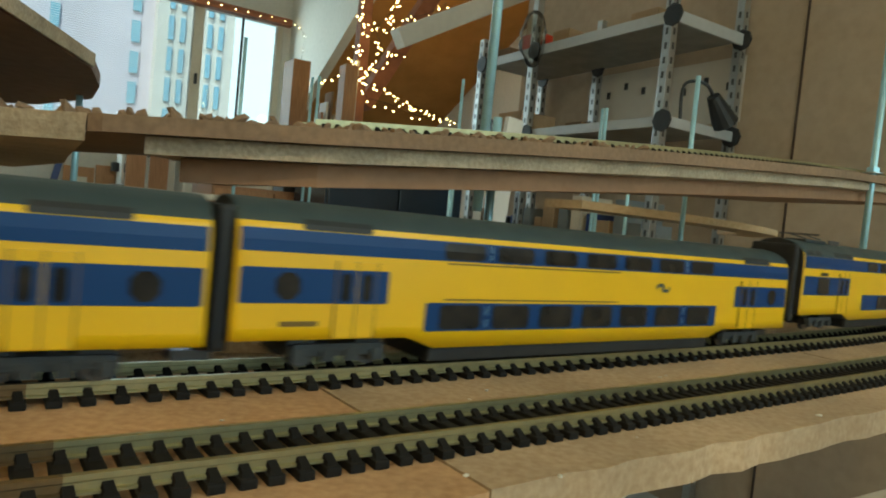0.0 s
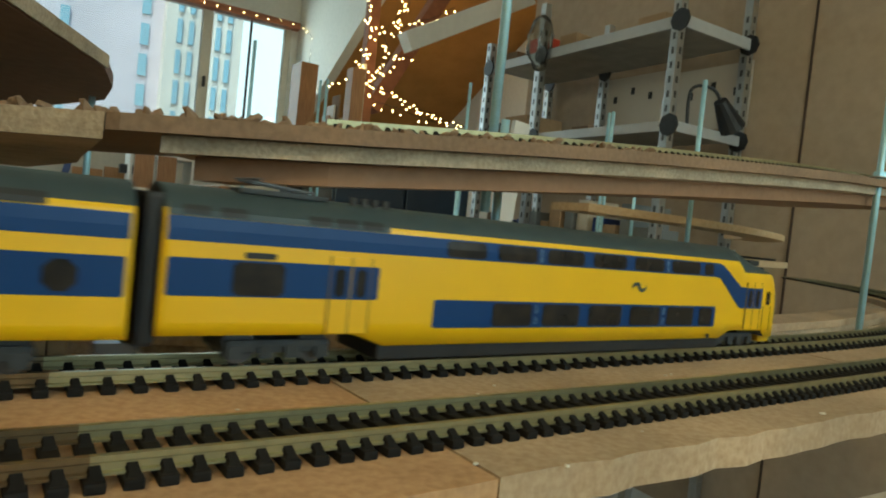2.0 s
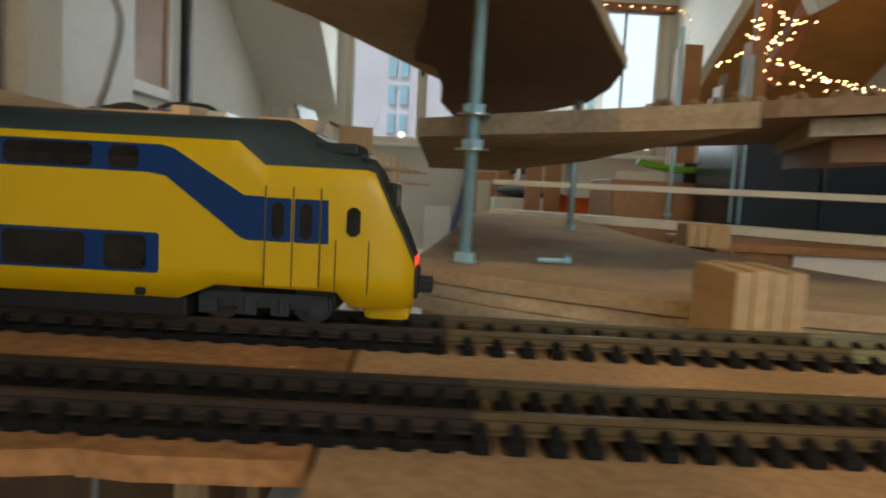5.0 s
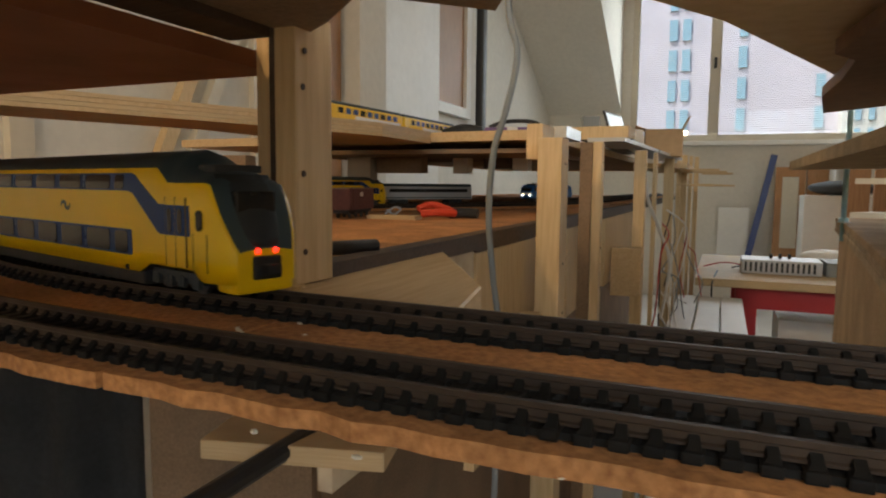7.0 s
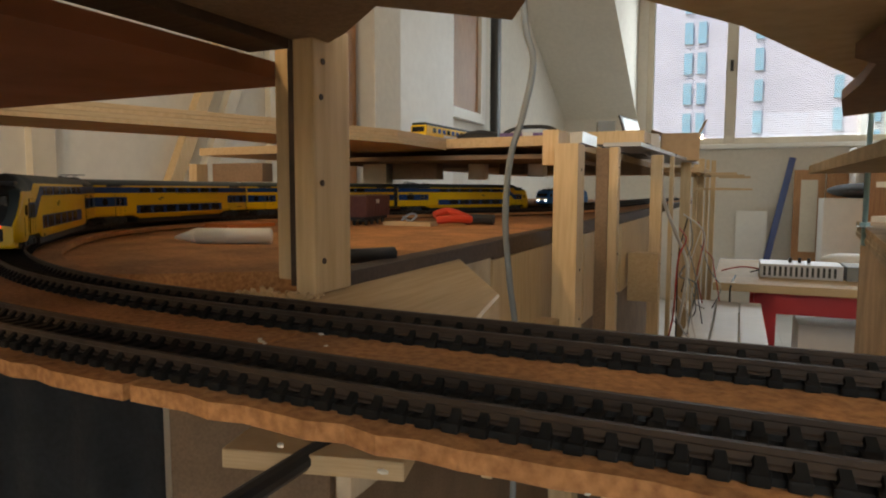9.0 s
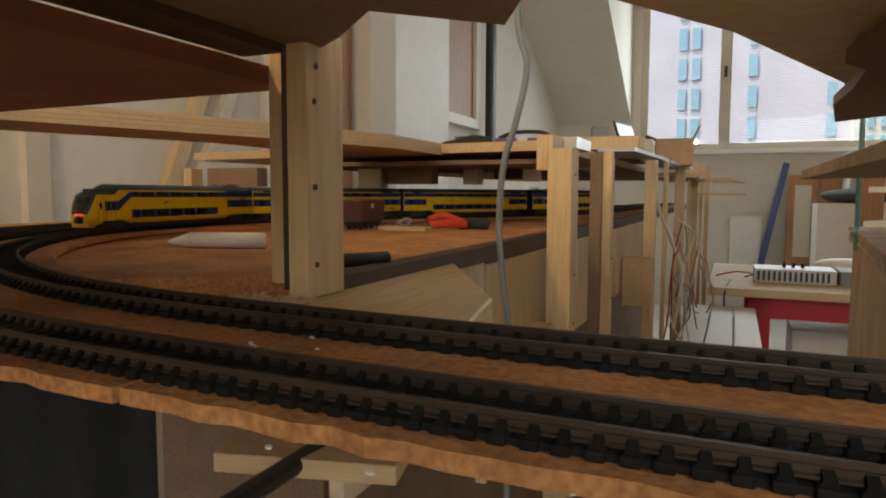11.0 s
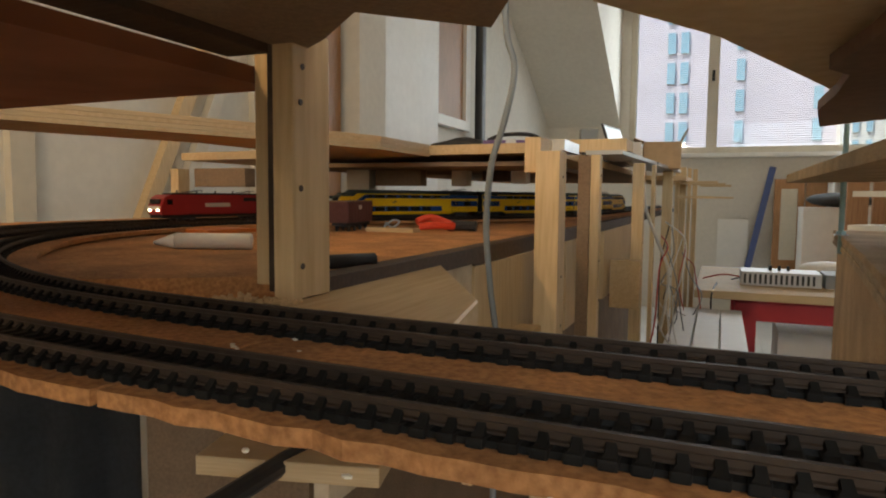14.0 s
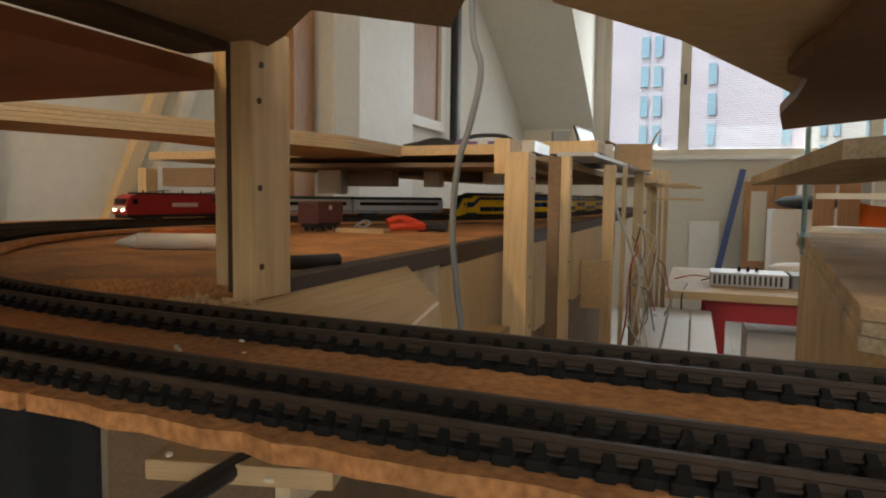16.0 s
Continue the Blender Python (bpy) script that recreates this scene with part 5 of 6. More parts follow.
# ---- things on the staging shelf ----
SH = 0.127
thing_box("grey_bracket", -0.82, 1.10, SH, -0.765, 1.13, SH + 0.018, SILVER, "small grey metal bracket on the shelf", "bracket")
sd_ = empty("black_shoe", UN(-0.66, 1.19, SH, 20), "dark crumpled glove lying on the shelf", "glove")
part("bulk", tube([(-0.05, 0, 0.006), (-0.02, 0.01, 0.014), (0.01, 0, 0.02), (0.04, 0.0, 0.014)], 0.0115), BLACKPL, sd_)
bx = empty("toy_box", UN(-0.565, 1.235, SH, 10), "purple printed box with clear curved lid", "box")
part("tray", box(-0.055, -0.03, 0, 0.055, 0.03, 0.024, 0.003), PURPLE, bx)
part("band", box(-0.012, -0.031, 0.0, 0.008, 0.031, 0.0255, 0.002), SILVER, bx)
part("lid", tube([(-0.05, 0, 0.026), (-0.02, 0, 0.036), (0.03, 0, 0.036), (0.055, 0, 0.024)], 0.004), BLACKPL, bx)
thing_box("wooden_tray", -0.53, 1.58, 0.151, -0.40, 1.70, 0.181, PINE, "low pine tray on the shelf end", "tray")
thing_box("tray_base", -0.54, 1.57, SH, -0.39, 1.72, 0.1508, BLACKPL, "black base plate under the pine tray", "plate")
thing_box("card_block", -0.515, 1.60, 0.181, -0.475, 1.64, 0.207, CABLE, "small grey card block leaning in the tray", "block", turn=18)
lp = empty("laptop", UN(-0.435, 1.80, 0.128, 12), "open dark laptop with pale screen on the shelf", "laptop")
part("keyboard", box(-0.08, -0.06, 0.0, 0.08, 0.06, 0.008, 0.002), BLACKPL, lp)
scr = part("screen", box(-0.08, -0.003, 0.0, 0.08, 0.003, 0.11, 0.002), BLACKPL, lp, m=pose(0, 0.06, 0.006, -18, 0, 70))
part("display", box(-0.074, -0.0036, 0.006, 0.074, -0.003, 0.104), SCREEN, scr)
part("paper", box(-0.03, -0.03, 0.008, 0.04, 0.02, 0.06), PAPER, lp)
cb = empty("carton", UN(-0.36, 2.02, 0.128, 8), "open cardboard carton with raised flaps", "carton")
part("carton_side", box(-0.05, -0.05, 0, 0.05, 0.05, 0.075, 0.001), CARD, cb)
part("flap", box(0, -0.05, 0, 0.002, 0.05, 0.04), CARD, cb, m=pose(0.05, 0, 0.075, 0, 25, 0))
part("flap", box(0, -0.05, 0, 0.002, 0.05, 0.03), CARD, cb, m=pose(-0.05, 0, 0.075, 0, -70, 0))
slab("shelf_top_strip", [(-0.44, 1.3), (-0.37, 1.3), (-0.32, 2.3), (-0.40, 2.3)], 0.1275, 0.135, SILVER, "grey aluminium strip along the shelf edge", "strip", "thing")
thing_box("second_shelf", -0.46, 2.2, 0.10, -0.30, 3.0, 0.116, PINEU, "far pine end of the staging shelf", "shelf")

# dark hanging cloth and a brown panel under the loop deck
def hanging_cloth():
    b = bmesh.new()
    cols = []
    for i in range(41):
        k = i / 40
        u, n = -1.05 + k * 0.385, 0.262 + k * 0.172
        d = 0.006 * math.sin(k * 46) + 0.004 * math.sin(k * 23 + 1)
        cols.append([W(u + 0.4 * d, n - d, z) for z in (-0.7, -0.3, -0.0245)])
    vs = [[b.verts.new(p) for p in c] for c in cols]
    for c0, c1 in zip(vs, vs[1:]):
        for j in range(2):
            b.faces.new((c0[j], c1[j], c1[j + 1], c0[j + 1]))
    bmesh.ops.solidify(b, geom=list(b.faces), thickness=0.002)
    return tagged(part("hanging_cloth", b, GREYCLOTH, smooth=True), "dark grey folded cloth hanging under the deck", "cloth")


hanging_cloth()
slab("under_deck_panel", [(-0.60, 0.60), (-0.588, 0.60), (-0.588, 3.4), (-0.60, 3.4)], FLOOR_Z, -0.0245, CHIPDARK, "long dark brown board closing the space below the deck", "deck panel", "thing")
slab("under_deck_panel", [(-0.662, 0.437), (-0.53, 0.496), (-0.532, 0.506), (-0.666, 0.446)], -0.7, -0.0245, CHIPDARK, "dark brown chipboard panel below the deck", "deck panel", "thing")


# ---- room: west wall ----
dr = empty("door_1", UN(-1.745, 3.75, 0.46), "pale cupboard door with amber glass panel", "door", kind="structure")
for y0, y1, z0, z1 in ((-0.30, -0.22, 0, 0.9), (0.22, 0.30, 0, 0.9), (-0.22, 0.22, 0, 0.06), (-0.22, 0.22, 0.82, 0.9)):
    part("door_rail", box(0, y0, z0, 0.04, y1, z1, 0.003), WHITE, dr)
part("glass_panel", box(0.008, -0.22, 0.06, 0.016, 0.22, 0.82), OAK, dr, "amber ribbed panel")
thing_box("stove_pipe", -1.70, 4.10, 0.30, -1.64, 4.17, 2.3, BLACKPL, "black vertical pipe against the wall", "pipe", bevel=0.02)
slab("wall_pier", [(-1.75, 2.45), (-1.60, 2.45), (-1.60, 2.68), (-1.75, 2.68)], FLOOR_Z, 2.34, PLASTER, "grey-beige plastered pier on the side wall", kind="structure")
slab("wall_panel", [(-1.75, 2.683), (-1.66, 2.683), (-1.66, 3.42), (-1.75, 3.42)], FLOOR_Z, 2.34, WHITE, "white painted boxing beside the cupboard door", kind="structure")
thing_box("oak_post", -1.75, 2.25, FLOOR_Z, -1.66, 2.40, 2.3, OAK, "orange-brown timber post against the side wall", "post")
for n0, n1 in ((1.40, 1.72), (1.52, 1.84)):
    b = bmesh.new()
    vs = [b.verts.new(v) for v in ((0, n0, -0.05), (0, n0 + 0.05, -0.05), (0, n1 + 0.05, 0.6), (0, n1, 0.6), (0.03, n0, -0.05), (0.03, n0 + 0.05, -0.05), (0.03, n1 + 0.05, 0.6), (0.03, n1, 0.6))]
    for f in ((0, 1, 2, 3), (7, 6, 5, 4), (0, 4, 5, 1), (1, 5, 6, 2), (2, 6, 7, 3), (3, 7, 4, 0)):
        b.faces.new([vs[i] for i in f])
    tagged(part("diagonal_brace", b, PINE if n0 < 1.5 else CREAM, m=UN(-1.748, 0, 0)), "diagonal timber brace on the side wall", "brace", "wall braces")
for n in (1.05, 1.93):
    thing_box("wall_batten", -1.75, n, -0.2, -1.725, n + 0.06, 2.3, CREAM, "vertical cream batten on the side wall", "batten", "wall battens")

# ---- room: under the window ----
thing_box("blue_pole", 0.085, 6.17, -0.52, 0.135, 6.22, 0.36, BLUEPAINT, "blue steel bar leaning on the wall", "pole").matrix_basis = UN(0.02, 6.12, -0.55) @ pose(0, 0, 0, -4, 11, 0)
thing_box("white_sheet", -0.22, 6.2, -0.55, 0.02, 6.24, -0.13, WHITE, "white hardboard sheet leaning on the wall", "board")
for u0, u1, top, mat in ((0.20, 0.42, 0.21, OAK), (0.43, 0.62, 0.24, OAK)):
    d_ = empty("old_door_panel", UN((u0 + u1) / 2, 6.1, FLOOR_Z), "orange-brown panelled door leaf leaning on the wall", "door leaf", "leaning door leaves")
    part("leaf", box(-(u1 - u0) / 2, -0.02, 0, (u1 - u0) / 2, 0.02, top - FLOOR_Z, 0.003), mat, d_)
    part("inset", box(-(u1 - u0) / 2 + 0.05, -0.026, 0.5, (u1 - u0) / 2 - 0.05, -0.02, top - FLOOR_Z - 0.08, 0.004), CREAM if u0 < 0.3 else OAK, d_)
thing_box("speaker_slab", 0.53, 5.9, 0.20, 0.75, 6.05, 0.27, BLACKPL, "black flat box on the leaning panels", "box")
sh = empty("white_shelf_unit", UN(0.82, 5.95, FLOOR_Z), "low white shelf unit with cushion under the window", "shelf unit")
part("side", box(-0.24, -0.2, 0, -0.22, 0.2, 1.32, 0.002), WHITE, sh)
part("side", box(0.22, -0.2, 0, 0.24, 0.2, 1.32, 0.002), WHITE, sh)
for z in (0.4, 0.78, 0.94, 1.30):
    part("shelf", box(-0.22, -0.2, z, 0.22, 0.2, z + 0.02, 0.002), WHITE, sh)
cu = bmesh.new()
bmesh.ops.create_uvsphere(cu, u_segments=20, v_segments=12, radius=1, matrix=Matrix.LocRotScale((0, 0, 0.055), None, (0.24, 0.2, 0.055)))
tagged(part("cushion", cu, GREYCLOTH, m=UN(0.62, 5.6, -0.01), smooth=True), "dark grey flat cushion lying on the shelf unit", "cushion")
thing_box("cushion_bench", 0.35, 5.42, FLOOR_Z, 0.88, 5.78, -0.012, WHITE, "white bench top under the cushion", "bench")
oc = empty("orange_chair", UN(0.98, 4.6, FLOOR_Z), "orange moulded shell chair by the window", "chair")
b = bmesh.new()
rows = []
for i in range(9):
    a = i / 8
    y, z = (0.22 - 0.4 * min(a * 2, 1), 0.45) if a <= 0.5 else (-0.18 - 0.07 * (a - 0.5) * 2, 0.45 + 0.52 * (a - 0.5) * 2)
    rows.append([b.verts.new((x * 0.22, -y + 0.05 * (1 - abs(x)), z + 0.03 * abs(x) ** 2)) for x in (-1, -0.6, -0.2, 0.2, 0.6, 1)])
for r0, r1 in zip(rows, rows[1:]):
    for i in range(5):
        b.faces.new((r0[i], r0[i + 1], r1[i + 1], r1[i]))
bmesh.ops.solidify(b, geom=list(b.faces), thickness=0.008)
part("seat_shell", b, ORANGE, oc, smooth=True)
for x in (-0.18, 0.18):
    for y in (-0.16, 0.16):
        part("leg", cyl(0.011, (x, y, 0), (x * 0.85, y * 0.85, 0.45), 10), STEEL, oc)

# red table with electronics
tb = empty("red_table", UN(0, 2.55, FLOOR_Z), "red-painted table frame with pale plywood top", "table")
part("tabletop", box(-0.27, -0.12, 0.655, 0.62, 0.75, 0.683, 0.003), PLY, tb)
part("apron", box(-0.14, -0.07, 0.58, 0.60, -0.05, 0.654, 0.002), REDPAINT, tb)
for x in (-0.14, 0.52):
    for y in (-0.07, 0.64):
        part("leg", box(x, y, 0, x + 0.07, y + 0.05, 0.654, 0.002), REDPAINT, tb)
ps = empty("power_supply", UN(0.01, 2.72, FLOOR_Z + 0.683), "grey metal power supply units on the table", "electronics")
part("case", box(-0.13, -0.08, 0, 0.13, 0.08, 0.05, 0.003), SILVER, ps)
part("case", box(0.14, -0.08, 0, 0.26, 0.08, 0.05, 0.003), CABLE, ps)
for k in range(14):
    part("vent_slat", box(-0.12 + 0.017 * k, -0.083, 0.008, -0.112 + 0.017 * k, -0.08, 0.042), BLACKPL, ps)
for k in range(3):
    part("terminal", cyl(0.006, (-0.03 + 0.03 * k, 0, 0.05), (-0.03 + 0.03 * k, 0, 0.068), 10), BLACKPL, ps)
dish = empty("white_dish", UN(0.22, 3.1, FLOOR_Z + 0.683), "white oval dish on the table", "dish")
b = bmesh.new()
bmesh.ops.create_uvsphere(b, u_segments=20, v_segments=8, radius=1, matrix=Matrix.LocRotScale((0, 0, 0.03), None, (0.11, 0.08, 0.03)))
part("bowl", b, WHITE, dish, smooth=True)
rng = random.Random(3)
for k in range(6):
    p0 = W(-0.25 + 0.1 * k, 2.75, FLOOR_Z + 0.688)
    tagged(part("table_wire", tube([p0, p0 + Vector((0.07, 0.03, 0.02)), p0 + Vector((0.12, 0.12, 0.004)), p0 + Vector((0.2, 0.1, 0.012))], 0.0025, 5), rng.choice([CABLER, BLACKPL, BLACKPL])), "thin wire lying over the table", "wire", "table wiring")
tagged(part("hanging_wire", tube([W(-0.20, 2.6, FLOOR_Z + 0.69), W(-0.215, 2.4, FLOOR_Z + 0.66), W(-0.21, 2.39, FLOOR_Z + 0.5), W(-0.22, 2.38, FLOOR_Z + 0.2)], 0.003), BLACKPL), "black wire hanging off the table edge", "wire")
thing_box("low_cabinet", 0.02, 2.75, FLOOR_Z, 0.50, 3.05, FLOOR_Z + 0.5, WHITE, "low white cabinet under the red table", "cabinet")
for k in range(6):
    slab("floorboard", [(-1.0 + 0.15 * k, -2.2), (-0.852 + 0.15 * k, -2.2), (-0.852 + 0.15 * k, 6.28), (-1.0 + 0.15 * k, 6.28)], FLOOR_Z - 0.012, FLOOR_Z, FLOORPAINT, "white painted floorboard", "floorboard", "structure")
for k in range(18):
    slab("floorboard", [(-0.1 + 0.19 * k, -2.2), (0.088 + 0.19 * k, -2.2), (0.088 + 0.19 * k, 6.28 if k < 18 else 2), (-0.1 + 0.19 * k, 6.28)], FLOOR_Z - 0.012, FLOOR_Z, FLOORPAINT, "white painted floorboard", "floorboard", "structure")
wb = empty("white_plank_bench", UN(-0.22, 2.2, FLOOR_Z), "white plank bench beside the layout frame", "bench")
for k in range(3):
    part("plank", box(-0.1 + 0.068 * k, -0.9, 0.60, -0.036 + 0.068 * k, 0.20, 0.625, 0.003), FLOORPAINT, wb)
for y in (-0.85, 0.14):
    part("bench_support", box(-0.09, y, 0, 0.10, y + 0.04, 0.599), WHITE, wb)

# ---- room: cabinets and tables behind the helix ----
cbn = empty("oak_cabinet", UN(0.87, 2.95, FLOOR_Z), "orange-brown wooden cabinet with panelled doors", "cabinet")
part("carcass", box(-0.25, -0.15, 0, 0.25, 0.25, 1.065, 0.004), OAK, cbn)
for x0, x1 in ((-0.245, -0.004), (0.004, 0.245)):
    d2 = part("cabinet_door", box(x0, -0.17, 0.04, x1, -0.151, 1.05, 0.003), OAK, cbn)
    part("knob", cyl(0.012, (x1 - 0.03 if x0 < 0 else x0 + 0.03, -0.17, 0.6), (x1 - 0.03 if x0 < 0 else x0 + 0.03, -0.195, 0.6), 12), DARKWOOD, d2)
thing_box("storage_tin", 0.68, 2.86, 0.116, 0.86, 2.99, 0.15, CREAM, "pale flat box on the cabinet", "box")
gt = empty("green_tool", UN(0.86, 2.84, 0.150), "bright green curved plastic tool on the cabinet", "tool")
part("grip", tube([(-0.13, 0, 0.045), (-0.05, 0, 0.03), (0.05, 0.01, 0.02), (0.12, 0, 0.022)], 0.016), GREEN, gt)
thing_box("drill_case", 0.93, 2.84, 0.116, 1.13, 3.0, 0.20, BLACKPL, "black instrument case on the cabinet", "case")
thing_box("timber_stud", 1.13, 2.75, FLOOR_Z, 1.19, 2.82, 0.7, OAK, "red-brown upright timber beside the cabinet", "stud")
for u0, n in ((0.48, 4.5), (0.62, 4.55)):
    thing_box("leaning_plank", u0, n, FLOOR_Z, u0 + 0.11, n + 0.04, 0.30, OAK, "brown plank standing on end", "plank", "standing planks")
nv = empty("navy_cabinet", UN(1.23, 2.35, FLOOR_Z), "tall dark navy lacquered cabinet", "cabinet")
part("carcass", box(-0.30, 0, 0, 0.30, 0.35, 1.25, 0.004), NAVY, nv)
for x0, x1 in ((-0.295, -0.005), (0.005, 0.295)):
    part("cabinet_door", box(x0, -0.018, 0.02, x1, -0.001, 1.24, 0.003), NAVY, nv)
wt = empty("wooden_table", UN(0.90, 1.78, FLOOR_Z), "small table with brown top and white frame", "table")
part("tabletop", box(-0.32, -0.16, 0.872, 0.34, 0.22, 0.892, 0.004), OAK, wt)
part("apron", box(-0.12, -0.14, 0.775, 0.32, -0.125, 0.871, 0.002), WHITE, wt)
part("drawer", box(-0.30, -0.14, 0.78, -0.13, -0.125, 0.871, 0.002), OAK, wt)
for x in (-0.30, 0.28):
    for y in (-0.14, 0.17):
        part("leg", box(x, y, 0, x + 0.035, y + 0.035, 0.872, 0.002), WHITE, wt)
ls = empty("slanted_board", UN(1.20, 1.66, FLOOR_Z), "pale grey slanting board behind the table", "board")
part("board", box(-0.03, 0, 0, 0.03, 0.02, 1.35, 0.002), WHITE, ls, m=pose(-0.08, 0, 0, 0, 6, 0))
thing_box("cream_cabinet", 1.22, 1.95, FLOOR_Z, 1.55, 2.25, -0.09, CREAM, "cream laminate drawer cabinet", "cabinet")

# ---- metal rack by the east wall ----
rk = empty("metal_rack", UN(0, 0, 0), "slotted galvanised steel rack with black corner joints", "rack")
RU0, RU1, RN0, RN1 = 1.76, 2.13, 1.53, 2.62
for u in (RU0, RU1):
    for n in (RN0, 2.24, RN1):
        pst = part("upright", box(u - 0.016, n - 0.016, FLOOR_Z, u + 0.016, n + 0.016, 1.02 if n < 2.3 else 0.92, 0.002), STEEL, rk)
        b = bmesh.new()
        for k in range(34):
            z = FLOOR_Z + 0.25 + k * 0.048
            box(u - 0.0172, n - 0.005, z, u + 0.0172, n + 0.005, z + 0.022, bm=b)
            box(u - 0.005, n - 0.0172, z, u + 0.005, n + 0.0172, z + 0.022, bm=b)
        part("slot_strip", b, SLOT, pst)["kind"] = "stuff"
for z, wide in ((-0.30, 0.03), (0.03, 0.03), (0.455, 0.035), (0.80, 0.04)):
    sf = part("shelf_panel", box(RU0, RN0, z, RU1, RN1, z + 0.012, 0.001), RACKGREY, rk)
    part("shelf_lip", box(RU0 - 0.012, RN0 - 0.03, z - wide / 2, RU0 - 0.001, RN1 + 0.02, z + wide / 2, 0.002), SILVER, sf)
    part("shelf_lip", box(RU0, RN0 - 0.028, z - wide / 2, RU1, RN0 - 0.017, z + wide / 2, 0.002), SILVER, sf)
    for u in (RU0, RU1):
        for n in (RN0, 2.24, RN1):
            part("corner_joint", cyl(0.038, (u - 0.022, n - 0.02, z), (u - 0.014, n - 0.02, z), 8), BLACKPL, rk)
# boards and boxes on the rack
for k, (n, w, h, u, mat) in enumerate(((1.62, 0.12, 0.05, 1.85, CARD), (1.80, 0.3, 0.03, 1.9, OAK), (2.08, 0.1, 0.07, 1.86, CARD), (2.3, 0.12, 0.1, 1.88, REDTOOL), (2.47, 0.1, 0.06, 1.86, CHIPDARK))):
    thing_box("stored_box", u - 0.06, n, 0.8122, u + 0.14, n + w, 0.8122 + h, mat, "assorted small box on the upper rack shelf", "box", "things on the rack")
for k, (n, w, h, u, mat) in enumerate(((2.32, 0.16, 0.10, 1.84, CARD), (2.50, 0.1, 0.075, 1.83, BLACKPL), (2.05, 0.1, 0.05, 1.95, CHIPDARK))):
    thing_box("stored_box", u - 0.06, n, 0.4672, u + 0.14, n + w, 0.4672 + h, mat, "dark storage box on the middle rack shelf", "box", "things on the rack")
rng = random.Random(21)
for zs in (0.0422, -0.2878):
    for k in range(13):
        n = RN0 + 0.06 + k * 0.076
        h = rng.uniform(0.05, 0.17)
        thing_box("stored_box", 1.79, n, zs, 1.79 + rng.uniform(0.08, 0.2), n + rng.uniform(0.04, 0.07), zs + h, rng.choice([CARD, BLACKPL, WHITE, BLUEPAINT, CHIPDARK, REDTOOL, CREAM, CABLE, CABLE]), "small carton or tool on a lower rack shelf", "box", "things on the rack")
lampd = empty("clamp_lamp", UN(1.93, 1.50, 0.468), "black articulated clamp lamp on the rack", "lamp")
part("arm", tube([(-0.05, 0.05, 0.0), (-0.06, 0.04, 0.13), (0.0, 0.0, 0.14), (0.04, -0.02, 0.08)], 0.006), BLACKPL, lampd)
part("head", cyl(0.022, (0.02, -0.02, 0.10), (0.10, -0.02, 0.02), 14, r2=0.045), BLACKPL, lampd)
b = bmesh.new()
bmesh.ops.create_icosphere(b, subdivisions=3, radius=1, matrix=Matrix.LocRotScale((0, 0, 0.10), None, (0.055, 0.05, 0.115)))
for v in b.verts:
    v.co += Vector((noise.noise(v.co * 25), noise.noise(v.co * 25 + Vector((5, 0, 0))), noise.noise(v.co * 25 + Vector((0, 7, 0))))) * 0.014
bag = tagged(part("plastic_bag", b, CLEARBAG, m=UN(1.715, 2.2, 0.74), smooth=True), "crumpled clear plastic bag hanging from the rack", "bag")
for n0, n1, z0, z1 in ((1.52, 1.86, 0.52, 0.76), (1.90, 2.3, 0.55, 0.78)):
    pp = empty("pinned_sheet", UN(2.168, (n0 + n1) / 2, z0), "large pale paper sheet pinned to the wall", "paper sheet", "pinned sheets")
    part("sheet", box(-0.004, -(n1 - n0) / 2, 0, -0.001, (n1 - n0) / 2, z1 - z0), PAPER, pp)
    for k in range(3):
        part("dark_patch", box(-0.006, -0.12 + 0.1 * k, 0.12 + 0.03 * (k % 2), -0.004, -0.10 + 0.1 * k, 0.15 + 0.03 * (k % 2)), BLACKPL, pp)
for n in (1.305, 0.45, -0.4):
    slab("panel_seam", [(2.164, n), (2.17, n), (2.17, n + 0.006), (2.164, n + 0.006)], FLOOR_Z, 2.34, DARKWOOD, "dark seam between wall boards", kind="structure")

# ---- roof timbers and fairy lights ----
thing_box("roof_post", 1.66, 3.86, FLOOR_Z, 1.73, 3.93, 1.6, REDWOOD, "red-brown roof post wound with fairy lights", "post")
rf = tagged(part("rafter", box(-0.05, -0.06, 0, 0.05, 0.06, 1.7, 0.004), REDWOOD, m=UN(1.78, 4.0, 0.75) @ pose(0, 0, 0, 0, 28, 0)), "dark slanting rafter beside the roof post", "rafter")
thing_box("pale_stud", 1.615, 3.80, FLOOR_Z, 1.648, 3.83, 0.98, CREAM, "thin pale upright beside the roof post", "stud")
tb_beam = part("roof_tie_beam", box(0, -0.05, -0.055, 0.95, 0.05, 0.055, 0.004), WHITE, m=UN(1.68, 3.38, 1.045) @ pose(0, 0, 0, 0, -30, 0))
tagged(tb_beam, "white painted slanting tie beam under the roof", "beam")
thing_box("pine_cupboard", 1.31, 4.02, FLOOR_Z, 1.42, 4.2, 0.962, OAK, "tall narrow pine cupboard side by the window", "cupboard")
for k in range(4):
    thing_box("leaning_board", 1.5 + 0.03 * k, 3.98, FLOOR_Z, 1.512 + 0.03 * k, 4.1, 0.66 + 0.07 * (k % 3), (OAK, CREAM, CHIPDARK, PINE)[k], "thin board leaning by the roof post", "board", "leaning boards")

